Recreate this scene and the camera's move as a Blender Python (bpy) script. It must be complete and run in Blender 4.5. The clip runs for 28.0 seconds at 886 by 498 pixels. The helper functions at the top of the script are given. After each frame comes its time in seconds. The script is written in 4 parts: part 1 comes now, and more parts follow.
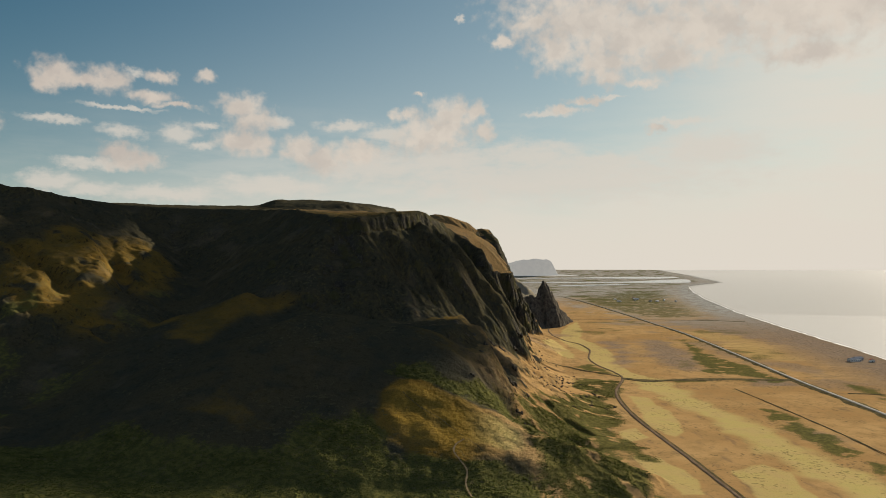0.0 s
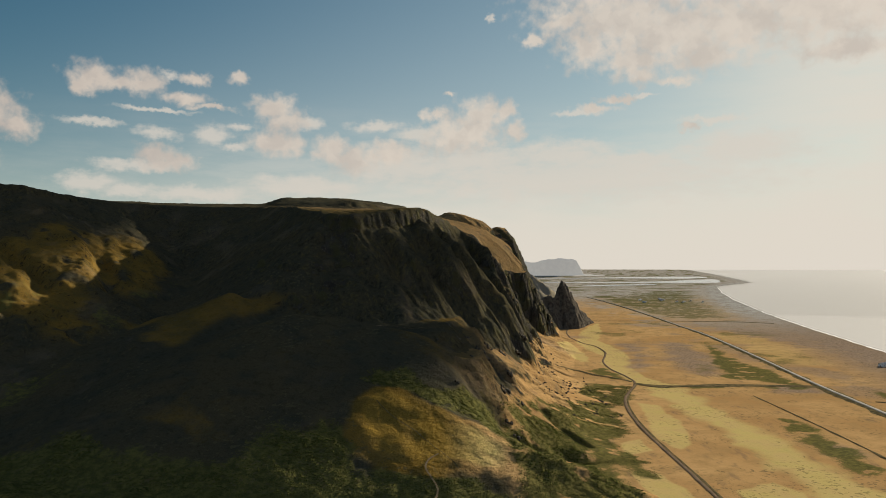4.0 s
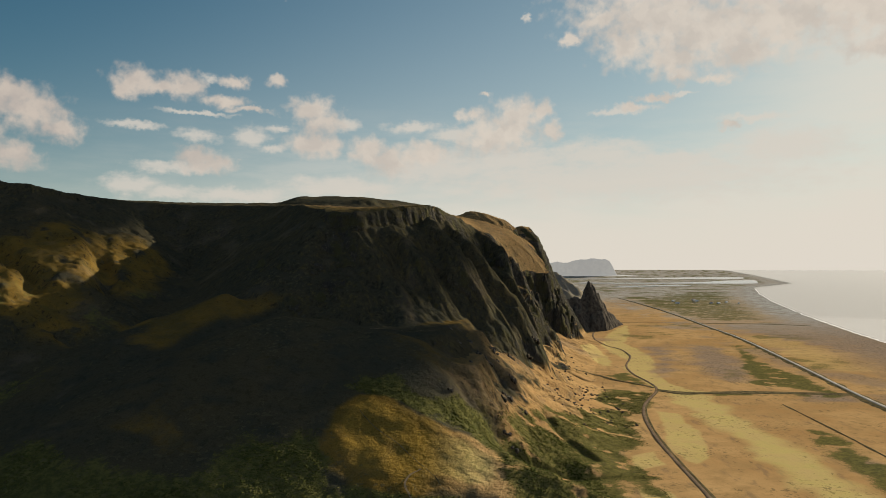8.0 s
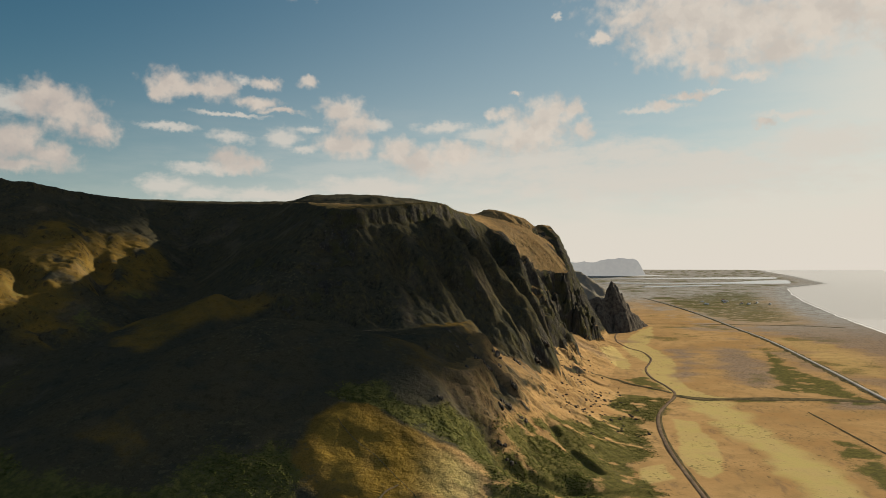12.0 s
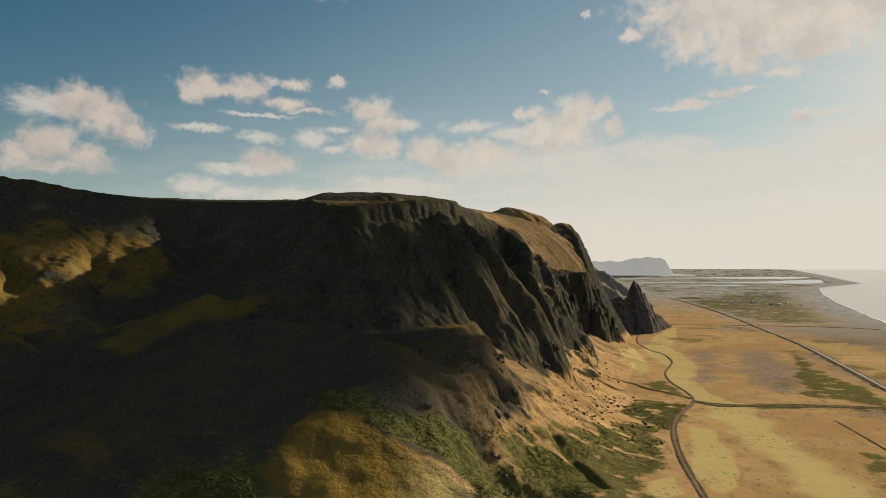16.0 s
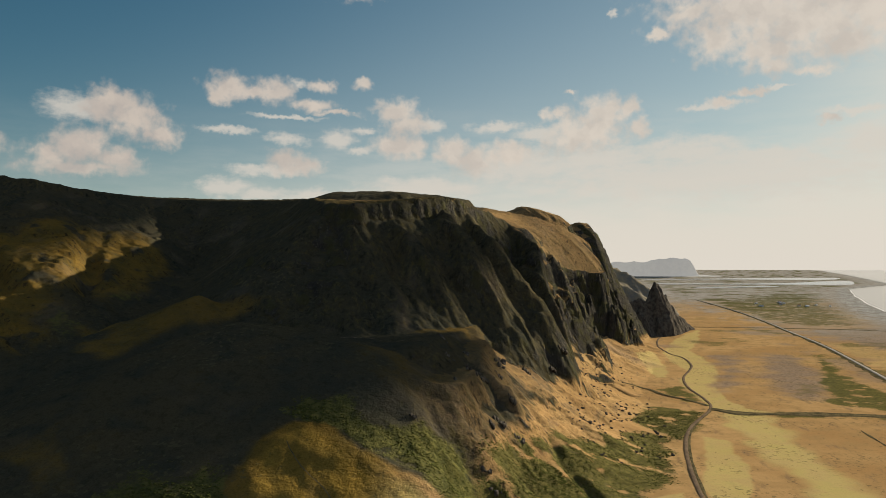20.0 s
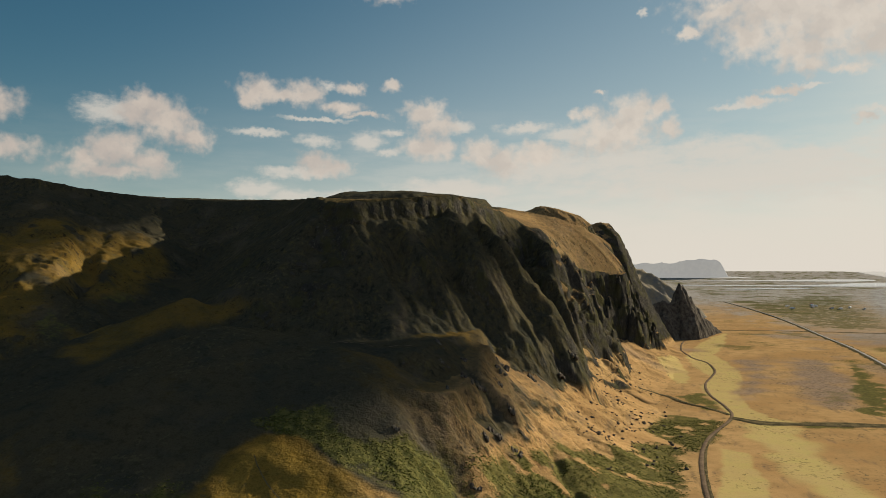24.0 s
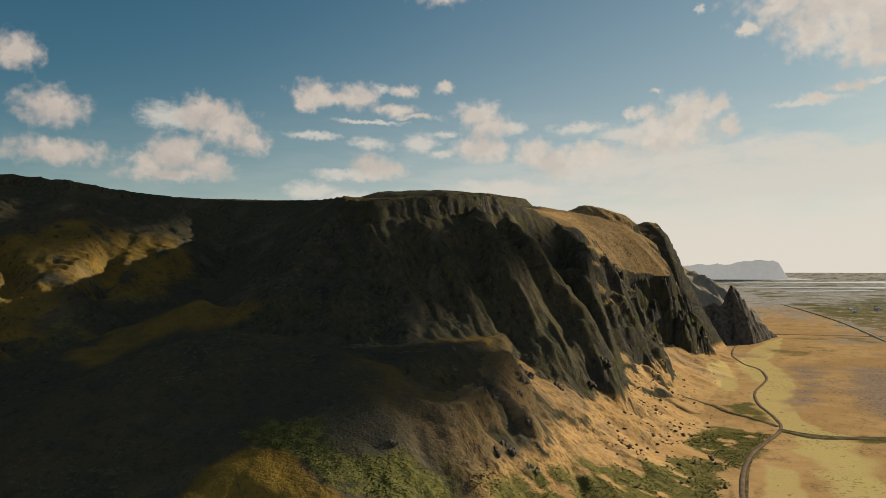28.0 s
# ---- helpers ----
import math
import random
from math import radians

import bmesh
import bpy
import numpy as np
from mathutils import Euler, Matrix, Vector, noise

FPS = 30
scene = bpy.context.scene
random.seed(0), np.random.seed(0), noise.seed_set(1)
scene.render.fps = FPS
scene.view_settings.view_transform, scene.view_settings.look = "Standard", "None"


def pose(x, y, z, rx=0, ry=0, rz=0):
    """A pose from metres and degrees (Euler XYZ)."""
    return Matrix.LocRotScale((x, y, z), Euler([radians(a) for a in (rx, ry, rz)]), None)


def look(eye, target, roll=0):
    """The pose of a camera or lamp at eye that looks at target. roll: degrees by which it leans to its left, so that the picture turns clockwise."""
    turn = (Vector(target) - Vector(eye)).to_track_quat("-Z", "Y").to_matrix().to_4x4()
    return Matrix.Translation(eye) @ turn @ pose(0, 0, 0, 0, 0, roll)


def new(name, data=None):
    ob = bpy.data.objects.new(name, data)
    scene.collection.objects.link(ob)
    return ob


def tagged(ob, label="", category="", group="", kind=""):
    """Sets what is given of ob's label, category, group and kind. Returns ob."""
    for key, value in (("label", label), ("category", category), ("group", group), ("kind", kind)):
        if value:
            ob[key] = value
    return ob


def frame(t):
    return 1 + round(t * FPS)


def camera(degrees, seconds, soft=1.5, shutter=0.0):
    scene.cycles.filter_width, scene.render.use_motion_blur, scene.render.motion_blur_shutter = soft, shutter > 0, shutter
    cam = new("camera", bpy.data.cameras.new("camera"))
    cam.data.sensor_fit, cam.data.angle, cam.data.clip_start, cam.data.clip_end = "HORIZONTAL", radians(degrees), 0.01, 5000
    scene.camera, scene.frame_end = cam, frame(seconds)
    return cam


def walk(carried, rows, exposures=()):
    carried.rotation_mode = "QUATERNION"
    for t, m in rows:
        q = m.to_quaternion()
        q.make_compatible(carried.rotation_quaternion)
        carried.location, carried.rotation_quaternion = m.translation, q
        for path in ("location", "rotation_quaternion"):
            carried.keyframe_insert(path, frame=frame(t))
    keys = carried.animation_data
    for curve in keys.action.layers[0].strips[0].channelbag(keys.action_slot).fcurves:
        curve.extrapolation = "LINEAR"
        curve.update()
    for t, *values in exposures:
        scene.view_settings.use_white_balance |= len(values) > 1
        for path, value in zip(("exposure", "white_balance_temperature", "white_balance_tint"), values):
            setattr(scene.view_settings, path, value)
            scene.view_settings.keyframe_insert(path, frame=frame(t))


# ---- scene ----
# ---- camera: a drone drifting ahead and to the right while it turns left ----
cam = camera(59.74, 28.0, soft=0.8)
PATH = [
    (0, pose(-0.66, -1.98, 150.00, 91.24, 0.0, 0.03)),
    (1, pose(8.85, 9.35, 149.82, 91.23, 0.0, 0.65)),
    (2, pose(17.88, 20.38, 149.64, 91.22, 0.0, 1.21)),
    (3, pose(26.43, 31.12, 149.45, 91.22, 0.0, 1.69)),
    (4.5, pose(38.43, 46.76, 149.18, 91.23, 0.0, 2.63)),
    (6, pose(49.50, 61.87, 148.91, 91.24, 0.0, 3.62)),
    (7, pose(56.40, 71.67, 148.73, 91.25, 0.0, 4.27)),
    (8, pose(62.95, 81.29, 148.55, 91.26, 0.0, 4.98)),
    (9.5, pose(72.15, 95.40, 148.27, 91.26, 0.0, 5.82)),
    (11, pose(80.68, 109.18, 148.00, 91.26, 0.0, 6.71)),
    (12.5, pose(88.62, 122.70, 147.89, 91.24, 0.0, 7.48)),
    (14, pose(96.03, 136.02, 147.79, 91.22, 0.0, 8.28)),
    (15.5, pose(102.99, 149.20, 147.68, 91.21, 0.0, 9.04)),
    (17, pose(109.59, 162.30, 147.58, 91.19, 0.0, 9.90)),
    (18.5, pose(115.90, 175.38, 147.47, 91.22, 0.0, 10.57)),
    (20, pose(121.99, 188.51, 147.36, 91.26, 0.0, 11.24)),
    (21.5, pose(127.93, 201.75, 147.26, 91.29, 0.0, 11.96)),
    (23, pose(133.82, 215.15, 147.15, 91.33, 0.0, 12.79)),
    (24.5, pose(139.72, 228.78, 147.05, 91.37, 0.0, 13.66)),
    (25.5, pose(143.69, 238.02, 146.98, 91.39, 0.0, 14.23)),
    (26.5, pose(147.73, 247.42, 146.91, 91.42, 0.0, 14.79)),
    (27, pose(149.78, 252.17, 146.87, 91.43, 0.0, 15.24)),
    (27.2, pose(150.60, 254.09, 146.86, 91.44, 0.0, 15.62)),
    (27.4, pose(151.43, 256.01, 146.84, 91.44, 0.0, 15.99)),
    (27.6, pose(152.27, 257.94, 146.83, 91.45, 0.0, 16.41)),
    (27.8, pose(153.11, 259.88, 146.81, 91.45, 0.0, 16.86)),
    (28, pose(153.95, 261.82, 146.80, 91.46, 0.0, 17.32)),
]
EXPOSURE = 1.30
walk(cam, PATH, exposures=[(0.0, EXPOSURE), (28.0, EXPOSURE)])

# ---- light: one low sun ahead to the right, hazy sky with broken cumulus ----
SUN_AZIMUTH, SUN_HEIGHT = 38.5, 18.5   # degrees right of +y, degrees up
sun = bpy.data.lights.new("sun", "SUN")
sun.energy, sun.angle, sun.color = 4.5, radians(0.5), (1.0, 0.88, 0.70)
sun_object = new("sun", sun)
to_sun = Vector((math.sin(radians(SUN_AZIMUTH)) * math.cos(radians(SUN_HEIGHT)),
                 math.cos(radians(SUN_AZIMUTH)) * math.cos(radians(SUN_HEIGHT)), math.sin(radians(SUN_HEIGHT))))
sun_object.matrix_world = look(to_sun * 900 + Vector((0, 900, 0)), (0, 900, 0))


class Nodes:
    """Short hand for node trees."""

    def __init__(self, tree):
        self.tree = tree

    def add(self, kind, *links, **values):
        node = self.tree.nodes.new(kind)
        for key, value in values.items():
            setattr(node, key, value)
        for slot, value in links:
            if isinstance(value, bpy.types.NodeSocket):
                self.tree.links.new(value, node.inputs[slot])
            else:
                node.inputs[slot].default_value = value
        return node

    def math(self, op, a, b=0.0, clamp=False):
        return self.add("ShaderNodeMath", (0, a), (1, b), operation=op, use_clamp=clamp).outputs[0]

    def vec(self, op, a, b=(0, 0, 0), out=0):
        return self.add("ShaderNodeVectorMath", (0, a), (1, b), operation=op).outputs[out]

    def noise(self, vector, scale, detail=4.0, rough=0.55, out=0, distort=0.0):
        return self.add("ShaderNodeTexNoise", ("Vector", vector), ("Scale", scale), ("Detail", detail), ("Roughness", rough), ("Distortion", distort)).outputs[out]

    def step(self, value, low, high, to_low=0.0, to_high=1.0):
        return self.add("ShaderNodeMapRange", (0, value), (1, low), (2, high), (3, to_low), (4, to_high), interpolation_type="SMOOTHSTEP").outputs[0]

    def mix(self, factor, a, b):
        node = self.add("ShaderNodeMix", (0, factor), data_type="RGBA")
        for slot, value in ((6, a), (7, b)):
            if isinstance(value, bpy.types.NodeSocket):
                self.tree.links.new(value, node.inputs[slot])
            else:
                node.inputs[slot].default_value = (*value, 1.0)
        return node.outputs[2]


# Cumulus: degrees right of +y, degrees up, half width and half height in degrees
CLOUDS_WEST = [(-34.5, 11.1, 1.64, 1.03), (-33.3, 10.1, 2.09, 1.34), (-31.5, 9.2, 1.58, 0.84), (-35.1, 10.5, 1.35, 0.73), (-36.5, 8.0, 1.98, 1.17), (-38.1, 7.2, 1.44, 1.09), (-34.3, 7.3, 1.54, 0.82), (-36.5, 6.6, 3.46, 0.48),
               (-26.9, 12.6, 1.6, 0.96), (-25.2, 12.4, 1.55, 0.58), (-23.6, 12.6, 1.3, 0.9), (-27.3, 12.0, 1.14, 0.54), (-17.1, 13.1, 0.66, 0.44), (-20.0, 13.1, 0.89, 0.43), (-44.3, 10.7, 2.03, 1.17), (-46.4, 14.0, 1.42, 1.04),
               (-44.1, 7.8, 3.12, 0.83), (-17.3, 19.9, 2.4, 0.8)]
CLOUDS_MIDDLE = [(-14.6, 11.4, 1.5, 0.81), (-13.9, 10.4, 1.42, 0.98), (-14.8, 9.0, 1.75, 0.9), (-13.8, 8.8, 1.5, 0.82), (-22.7, 7.7, 1.59, 0.68), (-21.8, 7.2, 1.76, 0.69), (-21.0, 11.6, 1.53, 0.4), (-19.2, 11.1, 1.47, 0.2),
                 (0.6, 10.9, 1.89, 1.29), (-0.2, 10.0, 2.47, 1.46), (2.2, 11.4, 0.89, 0.68), (-1.5, 9.4, 2.32, 1.22), (-2.9, 11.1, 1.04, 0.49), (3.1, 9.9, 0.81, 0.8), (-10.6, 8.5, 1.43, 0.91), (-9.0, 7.8, 1.77, 1.08),
                 (-6.3, 8.3, 1.93, 0.83), (-1.8, 12.5, 0.58, 0.2)]
CLOUDS_SUNWARD = [(10.6, 17.4, 5.63, 1.9), (13.9, 16.3, 6.82, 2.31), (8.5, 15.6, 1.73, 1.58), (11.7, 14.4, 2.15, 1.27), (6.4, 17.6, 1.42, 1.12), (4.5, 16.2, 0.6, 0.46), (18.7, 16.6, 4.98, 2.35), (16.3, 14.6, 2.94, 1.22),
                  (12.1, 13.5, 1.03, 0.82), (14.4, 13.0, 1.14, 0.33), (13.9, 19.8, 9.32, 2.43), (8.9, 11.3, 1.45, 0.31), (10.6, 11.9, 1.43, 0.23), (15.5, 9.8, 0.84, 0.26), (24.0, 16.8, 5.0, 2.3), (28.5, 17.2, 4.5, 2.6), (22.0, 19.4, 8.0, 2.4), (25.5, 14.2, 3.0, 0.9)]
CLOUDS_WISPS = [(-37.0, 10.6, 1.8, 0.86), (-21.8, 13.1, 0.8, 0.35), (-22.6, 10.7, 2.38, 0.16), (-12.3, 10.3, 0.84, 0.53), (-22.6, 9.1, 1.35, 0.44), (-19.0, 9.4, 1.14, 0.61), (-17.1, 10.0, 0.82, 0.28), (-17.5, 8.4, 0.82, 0.33),
                (-24.1, 6.9, 2.74, 0.36), (-26.9, 9.7, 1.9, 0.23), (-7.3, 10.2, 1.85, 0.33), (-4.3, 9.6, 1.42, 0.57), (7.5, 11.0, 1.47, 0.23), (17.1, 10.2, 2.04, 0.26), (1.3, 17.8, 0.29, 0.27), (12.4, 12.1, 1.1, 0.15)]
CLOUDS_LOW = [(-27.2, 5.6, 1.89, 0.55), (-24.5, 5.2, 1.95, 0.48), (-19.8, 5.1, 3.64, 0.53), (-12.7, 5.8, 4.18, 0.75), (-5.2, 7.3, 3.77, 1.16), (0.2, 7.8, 4.92, 1.06), (6.3, 8.2, 4.31, 0.88), (11.4, 7.5, 4.07, 0.7),
              (7.4, 6.4, 12.64, 1.6), (19.0, 8.1, 3.96, 1.1)]


def build_sky():
    world = bpy.data.worlds.new("sky")
    scene.world = world
    world.use_nodes = True
    tree = world.node_tree
    tree.nodes.clear()
    n = Nodes(tree)
    way = n.add("ShaderNodeTexCoord").outputs["Generated"]
    parts = n.add("ShaderNodeSeparateXYZ", (0, way)).outputs
    azimuth = n.math("MULTIPLY", n.math("ARCTAN2", parts[0], parts[1]), 57.29578)
    height = n.math("MULTIPLY", n.math("ARCSINE", parts[2]), 57.29578)
    place = n.add("ShaderNodeCombineXYZ", (0, azimuth), (1, height)).outputs[0]
    clear = n.add("ShaderNodeTexSky", sky_type="NISHITA", sun_disc=False, sun_elevation=radians(SUN_HEIGHT), sun_rotation=radians(SUN_AZIMUTH),
                  air_density=1.0, dust_density=0.6, ozone_density=2.0, altitude=100.0).outputs[0]
    sky = n.vec("MULTIPLY", clear, (SKY * 0.53, SKY * 1.03, SKY * 1.05))
    # haze that thickens to the horizon and towards the sun
    side = n.step(azimuth, -50.0, 35.0)
    depth = n.math("ADD", 3.4, n.math("MULTIPLY", side, 12.0))
    low = n.math("POWER", 2.718, n.math("MULTIPLY", n.math("DIVIDE", n.math("MAXIMUM", height, 0.0), depth), -1.0))
    sky = n.mix(n.math("MULTIPLY", low, 0.95), sky, HAZE)
    # thin broken veil low down
    flat = n.vec("MULTIPLY", place, (0.11, 0.5, 0.0))
    veil = n.step(n.noise(flat, 1.0, 6.0, 0.6), 0.36, 0.66)
    veil = n.math("MULTIPLY", veil, n.step(height, 13.0, 3.0))
    veil = n.math("MULTIPLY", veil, n.step(azimuth, -32.0, -5.0, 0.2, 0.85))
    bank = n.math("MULTIPLY", n.step(azimuth, -34.0, 2.0), n.step(n.math("ADD", height, n.math("MULTIPLY", n.noise(flat, 1.6, 4.0, 0.5), 6.0)), 12.5, 4.5))
    veil = n.math("MAXIMUM", n.math("MULTIPLY", veil, 0.7), n.math("MULTIPLY", bank, 0.85))
    sky = n.mix(veil, sky, VEIL)
    # streaked cirrus towards the sun
    cirrus = n.math("MULTIPLY", n.step(azimuth, 7.0, 29.0), n.step(n.noise(n.vec("MULTIPLY", place, (0.10, 0.45, 0.0)), 1.0, 6.0, 0.6), 0.15, 0.6, 0.45, 0.9))
    cirrus = n.math("MULTIPLY", cirrus, n.math("MULTIPLY", n.step(azimuth, 70.0, 42.0), n.step(height, 32.0, 20.0)))
    sky = n.mix(cirrus, sky, VEIL)
    # cumulus: lobes with a billowing outline
    coarse = n.vec("MULTIPLY", n.vec("SUBTRACT", n.noise(place, 0.55, 3.0, 0.5, out=1), (0.5, 0.5, 0.5)), (1.7, 1.1, 0.0))
    fine = n.vec("MULTIPLY", n.vec("SUBTRACT", n.noise(place, 2.2, 5.0, 0.6, out=1), (0.5, 0.5, 0.5)), (0.75, 0.6, 0.0))
    bent = n.vec("ADD", n.vec("ADD", place, coarse), fine)

    def nearness(lobes):
        near = None
        for a, e, w, h in lobes:
            gap = n.vec("LENGTH", n.vec("MULTIPLY", n.vec("SUBTRACT", bent, (a, e, 0)), (1 / w, 1 / h, 0)), out=1)
            near = gap if near is None else n.add("ShaderNodeMath", (0, near), (1, gap), (2, 0.5), operation="SMOOTH_MIN").outputs[0]
        return near

    puff = n.math("SUBTRACT", n.noise(place, 1.2, 4.5, 0.48), 0.5)
    heap = n.math("ADD", nearness(CLOUDS_WEST + CLOUDS_MIDDLE + CLOUDS_SUNWARD), n.math("MULTIPLY", puff, 1.6))
    wisp = n.math("ADD", n.math("MINIMUM", nearness(CLOUDS_WISPS), nearness(CLOUDS_LOW)), n.math("MULTIPLY", n.math("SUBTRACT", n.noise(n.vec("MULTIPLY", place, (0.6, 1.5, 0.0)), 1.0, 7.0, 0.6), 0.5), 1.7))
    thin = n.math("MULTIPLY", n.step(wisp, 1.5, 0.3), 0.75)
    sky = n.mix(thin, sky, CLOUD_THIN)
    cover = n.math("MULTIPLY", n.step(heap, 1.42, 0.30), n.step(height, 4.0, 8.0, 0.6, 0.93))
    # broad soft shading inside the heaps
    heart = n.step(n.noise(bent, 0.45, 3.0, 0.5), 0.35, 0.7, 0.0, 0.8)
    toward = n.step(azimuth, -42.0, -2.0)
    white = n.mix(heart, n.mix(toward, CLOUD_WEST, CLOUD_LIGHT), n.mix(toward, CLOUD_WEST_DARK, CLOUD_DARK))
    sky = n.mix(cover, sky, white)
    # unseen bluish cloud added overhead and behind, as fill for the shaded faces
    round_about = n.math("MAXIMUM", n.step(n.math("ABSOLUTE", azimuth), 52.0, 80.0), n.step(height, 26.0, 40.0))
    around = n.math("MULTIPLY", n.step(n.noise(way, 3.2, 5.0, 0.55), 0.45, 0.6), n.math("MULTIPLY", round_about, n.step(height, 0.0, 5.0)))
    sky = n.mix(n.math("MULTIPLY", around, 0.7), sky, CLOUD_FILL)
    back = n.add("ShaderNodeBackground", (0, sky), (1, 1.0))
    tree.links.new(back.outputs[0], n.add("ShaderNodeOutputWorld").inputs[0])


SKY = 0.0208
HAZE = (0.299, 0.283, 0.256)
CLOUD_LIGHT, CLOUD_DARK, CLOUD_THIN = (0.284, 0.252, 0.216), (0.222, 0.198, 0.174), (0.276, 0.252, 0.220)
VEIL = (0.300, 0.274, 0.238)
CLOUD_WEST, CLOUD_WEST_DARK = (0.250, 0.214, 0.182), (0.185, 0.163, 0.148)
CLOUD_FILL = (0.240, 0.282, 0.350)
build_sky()

# ---- materials ----


def material(name, rough=0.9, metal=0.0):
    m = bpy.data.materials.new(name)
    m.use_nodes = True
    n = Nodes(m.node_tree)
    shader = m.node_tree.nodes["Principled BSDF"]
    shader.inputs["Roughness"].default_value = rough
    shader.inputs["Metallic"].default_value = metal
    shader.inputs["Specular IOR Level"].default_value = 0.0
    return m, n, shader


def bump(n, shader, height, strength, distance):
    node = n.add("ShaderNodeBump", ("Strength", strength), ("Distance", distance), ("Height", height))
    n.tree.links.new(node.outputs[0], shader.inputs["Normal"])


def plain_material(name, dark, light, scale, rough=0.9, relief=0.2):
    """A weathered surface of two tones with coarse stains and fine grain."""
    m, n, shader = material(name, rough)
    at = n.add("ShaderNodeTexCoord").outputs["Object"]
    stain, grain = n.noise(at, scale, 4.0), n.noise(at, scale * 9, 3.0)
    tone = n.mix(n.step(n.math("ADD", n.math("MULTIPLY", stain, 0.65), n.math("MULTIPLY", grain, 0.35)), 0.35, 0.65), dark, light)
    m.node_tree.links.new(tone, shader.inputs["Base Color"])
    bump(n, shader, grain, 0.5, relief)
    return m


def land_material():
    """Grass, scrub, bare soil and rock, by the cover painted on the land: red scrub, green pale grass, blue soil or sand, alpha rock."""
    m, n, shader = material("land", 0.95)
    at = n.add("ShaderNodeNewGeometry").outputs["Position"]
    cover = n.add("ShaderNodeAttribute", attribute_name="cover")
    scrub, pale, soil = n.add("ShaderNodeSeparateColor", (0, cover.outputs["Color"])).outputs
    rock = cover.outputs["Alpha"]
    wide, mid, fine, grit = n.noise(at, 0.008, 5.0), n.noise(at, 0.045, 5.0, 0.6), n.noise(at, 0.22, 5.0, 0.65), n.noise(at, 0.9, 3.0, 0.6)
    # hill grass near black: the shade of passing cloud is put into its colour
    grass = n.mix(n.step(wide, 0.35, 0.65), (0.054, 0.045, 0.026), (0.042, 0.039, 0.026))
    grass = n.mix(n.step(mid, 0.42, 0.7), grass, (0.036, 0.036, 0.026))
    tan = n.mix(n.step(wide, 0.35, 0.65), (0.340, 0.216, 0.094), (0.262, 0.156, 0.064))
    tan = n.mix(n.step(mid, 0.40, 0.68), tan, (0.250, 0.158, 0.068))
    streak = n.noise(n.vec("MULTIPLY", at, (0.10, 0.028, 0.05)), 1.0, 5.0, 0.6)
    tan = n.mix(n.math("MULTIPLY", n.step(streak, 0.55, 0.68), 0.6), tan, (0.150, 0.105, 0.060))
    light = n.mix(n.step(mid, 0.3, 0.7), (0.35, 0.295, 0.105), (0.37, 0.28, 0.118))
    # the moor of the foothill and the western slopes is a deeper gold than the coast
    east, north, above = n.add("ShaderNodeSeparateXYZ", (0, at)).outputs
    moor = n.math("MULTIPLY", n.step(east, 50.0, 10.0), n.math("MAXIMUM", n.step(north, 1080.0, 960.0), n.step(east, -200.0, -250.0)))
    moor = n.math("MULTIPLY", moor, n.step(above, 3.0, 14.0))
    gold = n.mix(n.step(mid, 0.38, 0.66), (0.140, 0.086, 0.019), (0.095, 0.066, 0.019))
    tan, light = n.mix(moor, tan, gold), n.mix(moor, light, n.mix(n.step(mid, 0.35, 0.7), (0.215, 0.135, 0.026), (0.180, 0.114, 0.023)))
    colour = n.mix(n.step(n.math("ADD", pale, n.math("MULTIPLY", n.math("SUBTRACT", fine, 0.5), 0.3)), 0.1, 0.45), grass, tan)
    colour = n.mix(n.step(n.math("ADD", pale, n.math("MULTIPLY", n.math("SUBTRACT", fine, 0.5), 0.16)), 0.58, 0.95), colour, light)
    strands = n.noise(n.vec("MULTIPLY", at, (0.22, 0.22, 0.05)), 1.0, 6.0, 0.65)
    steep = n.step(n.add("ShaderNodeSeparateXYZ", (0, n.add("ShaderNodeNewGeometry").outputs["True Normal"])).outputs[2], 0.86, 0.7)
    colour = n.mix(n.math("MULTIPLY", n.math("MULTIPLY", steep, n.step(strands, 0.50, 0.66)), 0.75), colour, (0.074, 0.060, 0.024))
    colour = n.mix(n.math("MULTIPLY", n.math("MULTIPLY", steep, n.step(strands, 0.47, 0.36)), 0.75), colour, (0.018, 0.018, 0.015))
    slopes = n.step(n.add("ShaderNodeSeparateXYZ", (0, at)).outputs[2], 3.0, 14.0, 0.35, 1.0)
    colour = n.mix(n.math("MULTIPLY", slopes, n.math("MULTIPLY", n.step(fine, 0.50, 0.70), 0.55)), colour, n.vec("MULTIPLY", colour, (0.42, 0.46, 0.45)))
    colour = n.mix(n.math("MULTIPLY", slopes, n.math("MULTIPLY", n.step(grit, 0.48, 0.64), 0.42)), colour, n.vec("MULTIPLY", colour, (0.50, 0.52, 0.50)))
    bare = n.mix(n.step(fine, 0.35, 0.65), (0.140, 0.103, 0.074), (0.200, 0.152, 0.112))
    # grey flats far out, with the distance haze put into their colour
    hazed_flats = n.step(n.add("ShaderNodeSeparateXYZ", (0, at)).outputs[1], 1500.0, 2700.0)
    bare = n.mix(hazed_flats, bare, n.mix(n.step(mid, 0.4, 0.6), (0.20, 0.195, 0.18), (0.27, 0.265, 0.245)))
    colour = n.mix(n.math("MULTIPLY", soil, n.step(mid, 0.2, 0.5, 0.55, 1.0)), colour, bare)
    bush = n.mix(n.step(fine, 0.35, 0.65), (0.044, 0.048, 0.016), (0.092, 0.084, 0.026))
    mottle = n.math("ADD", n.math("MULTIPLY", n.math("SUBTRACT", fine, 0.5), 1.3), n.math("MULTIPLY", n.math("SUBTRACT", grit, 0.5), 0.8))
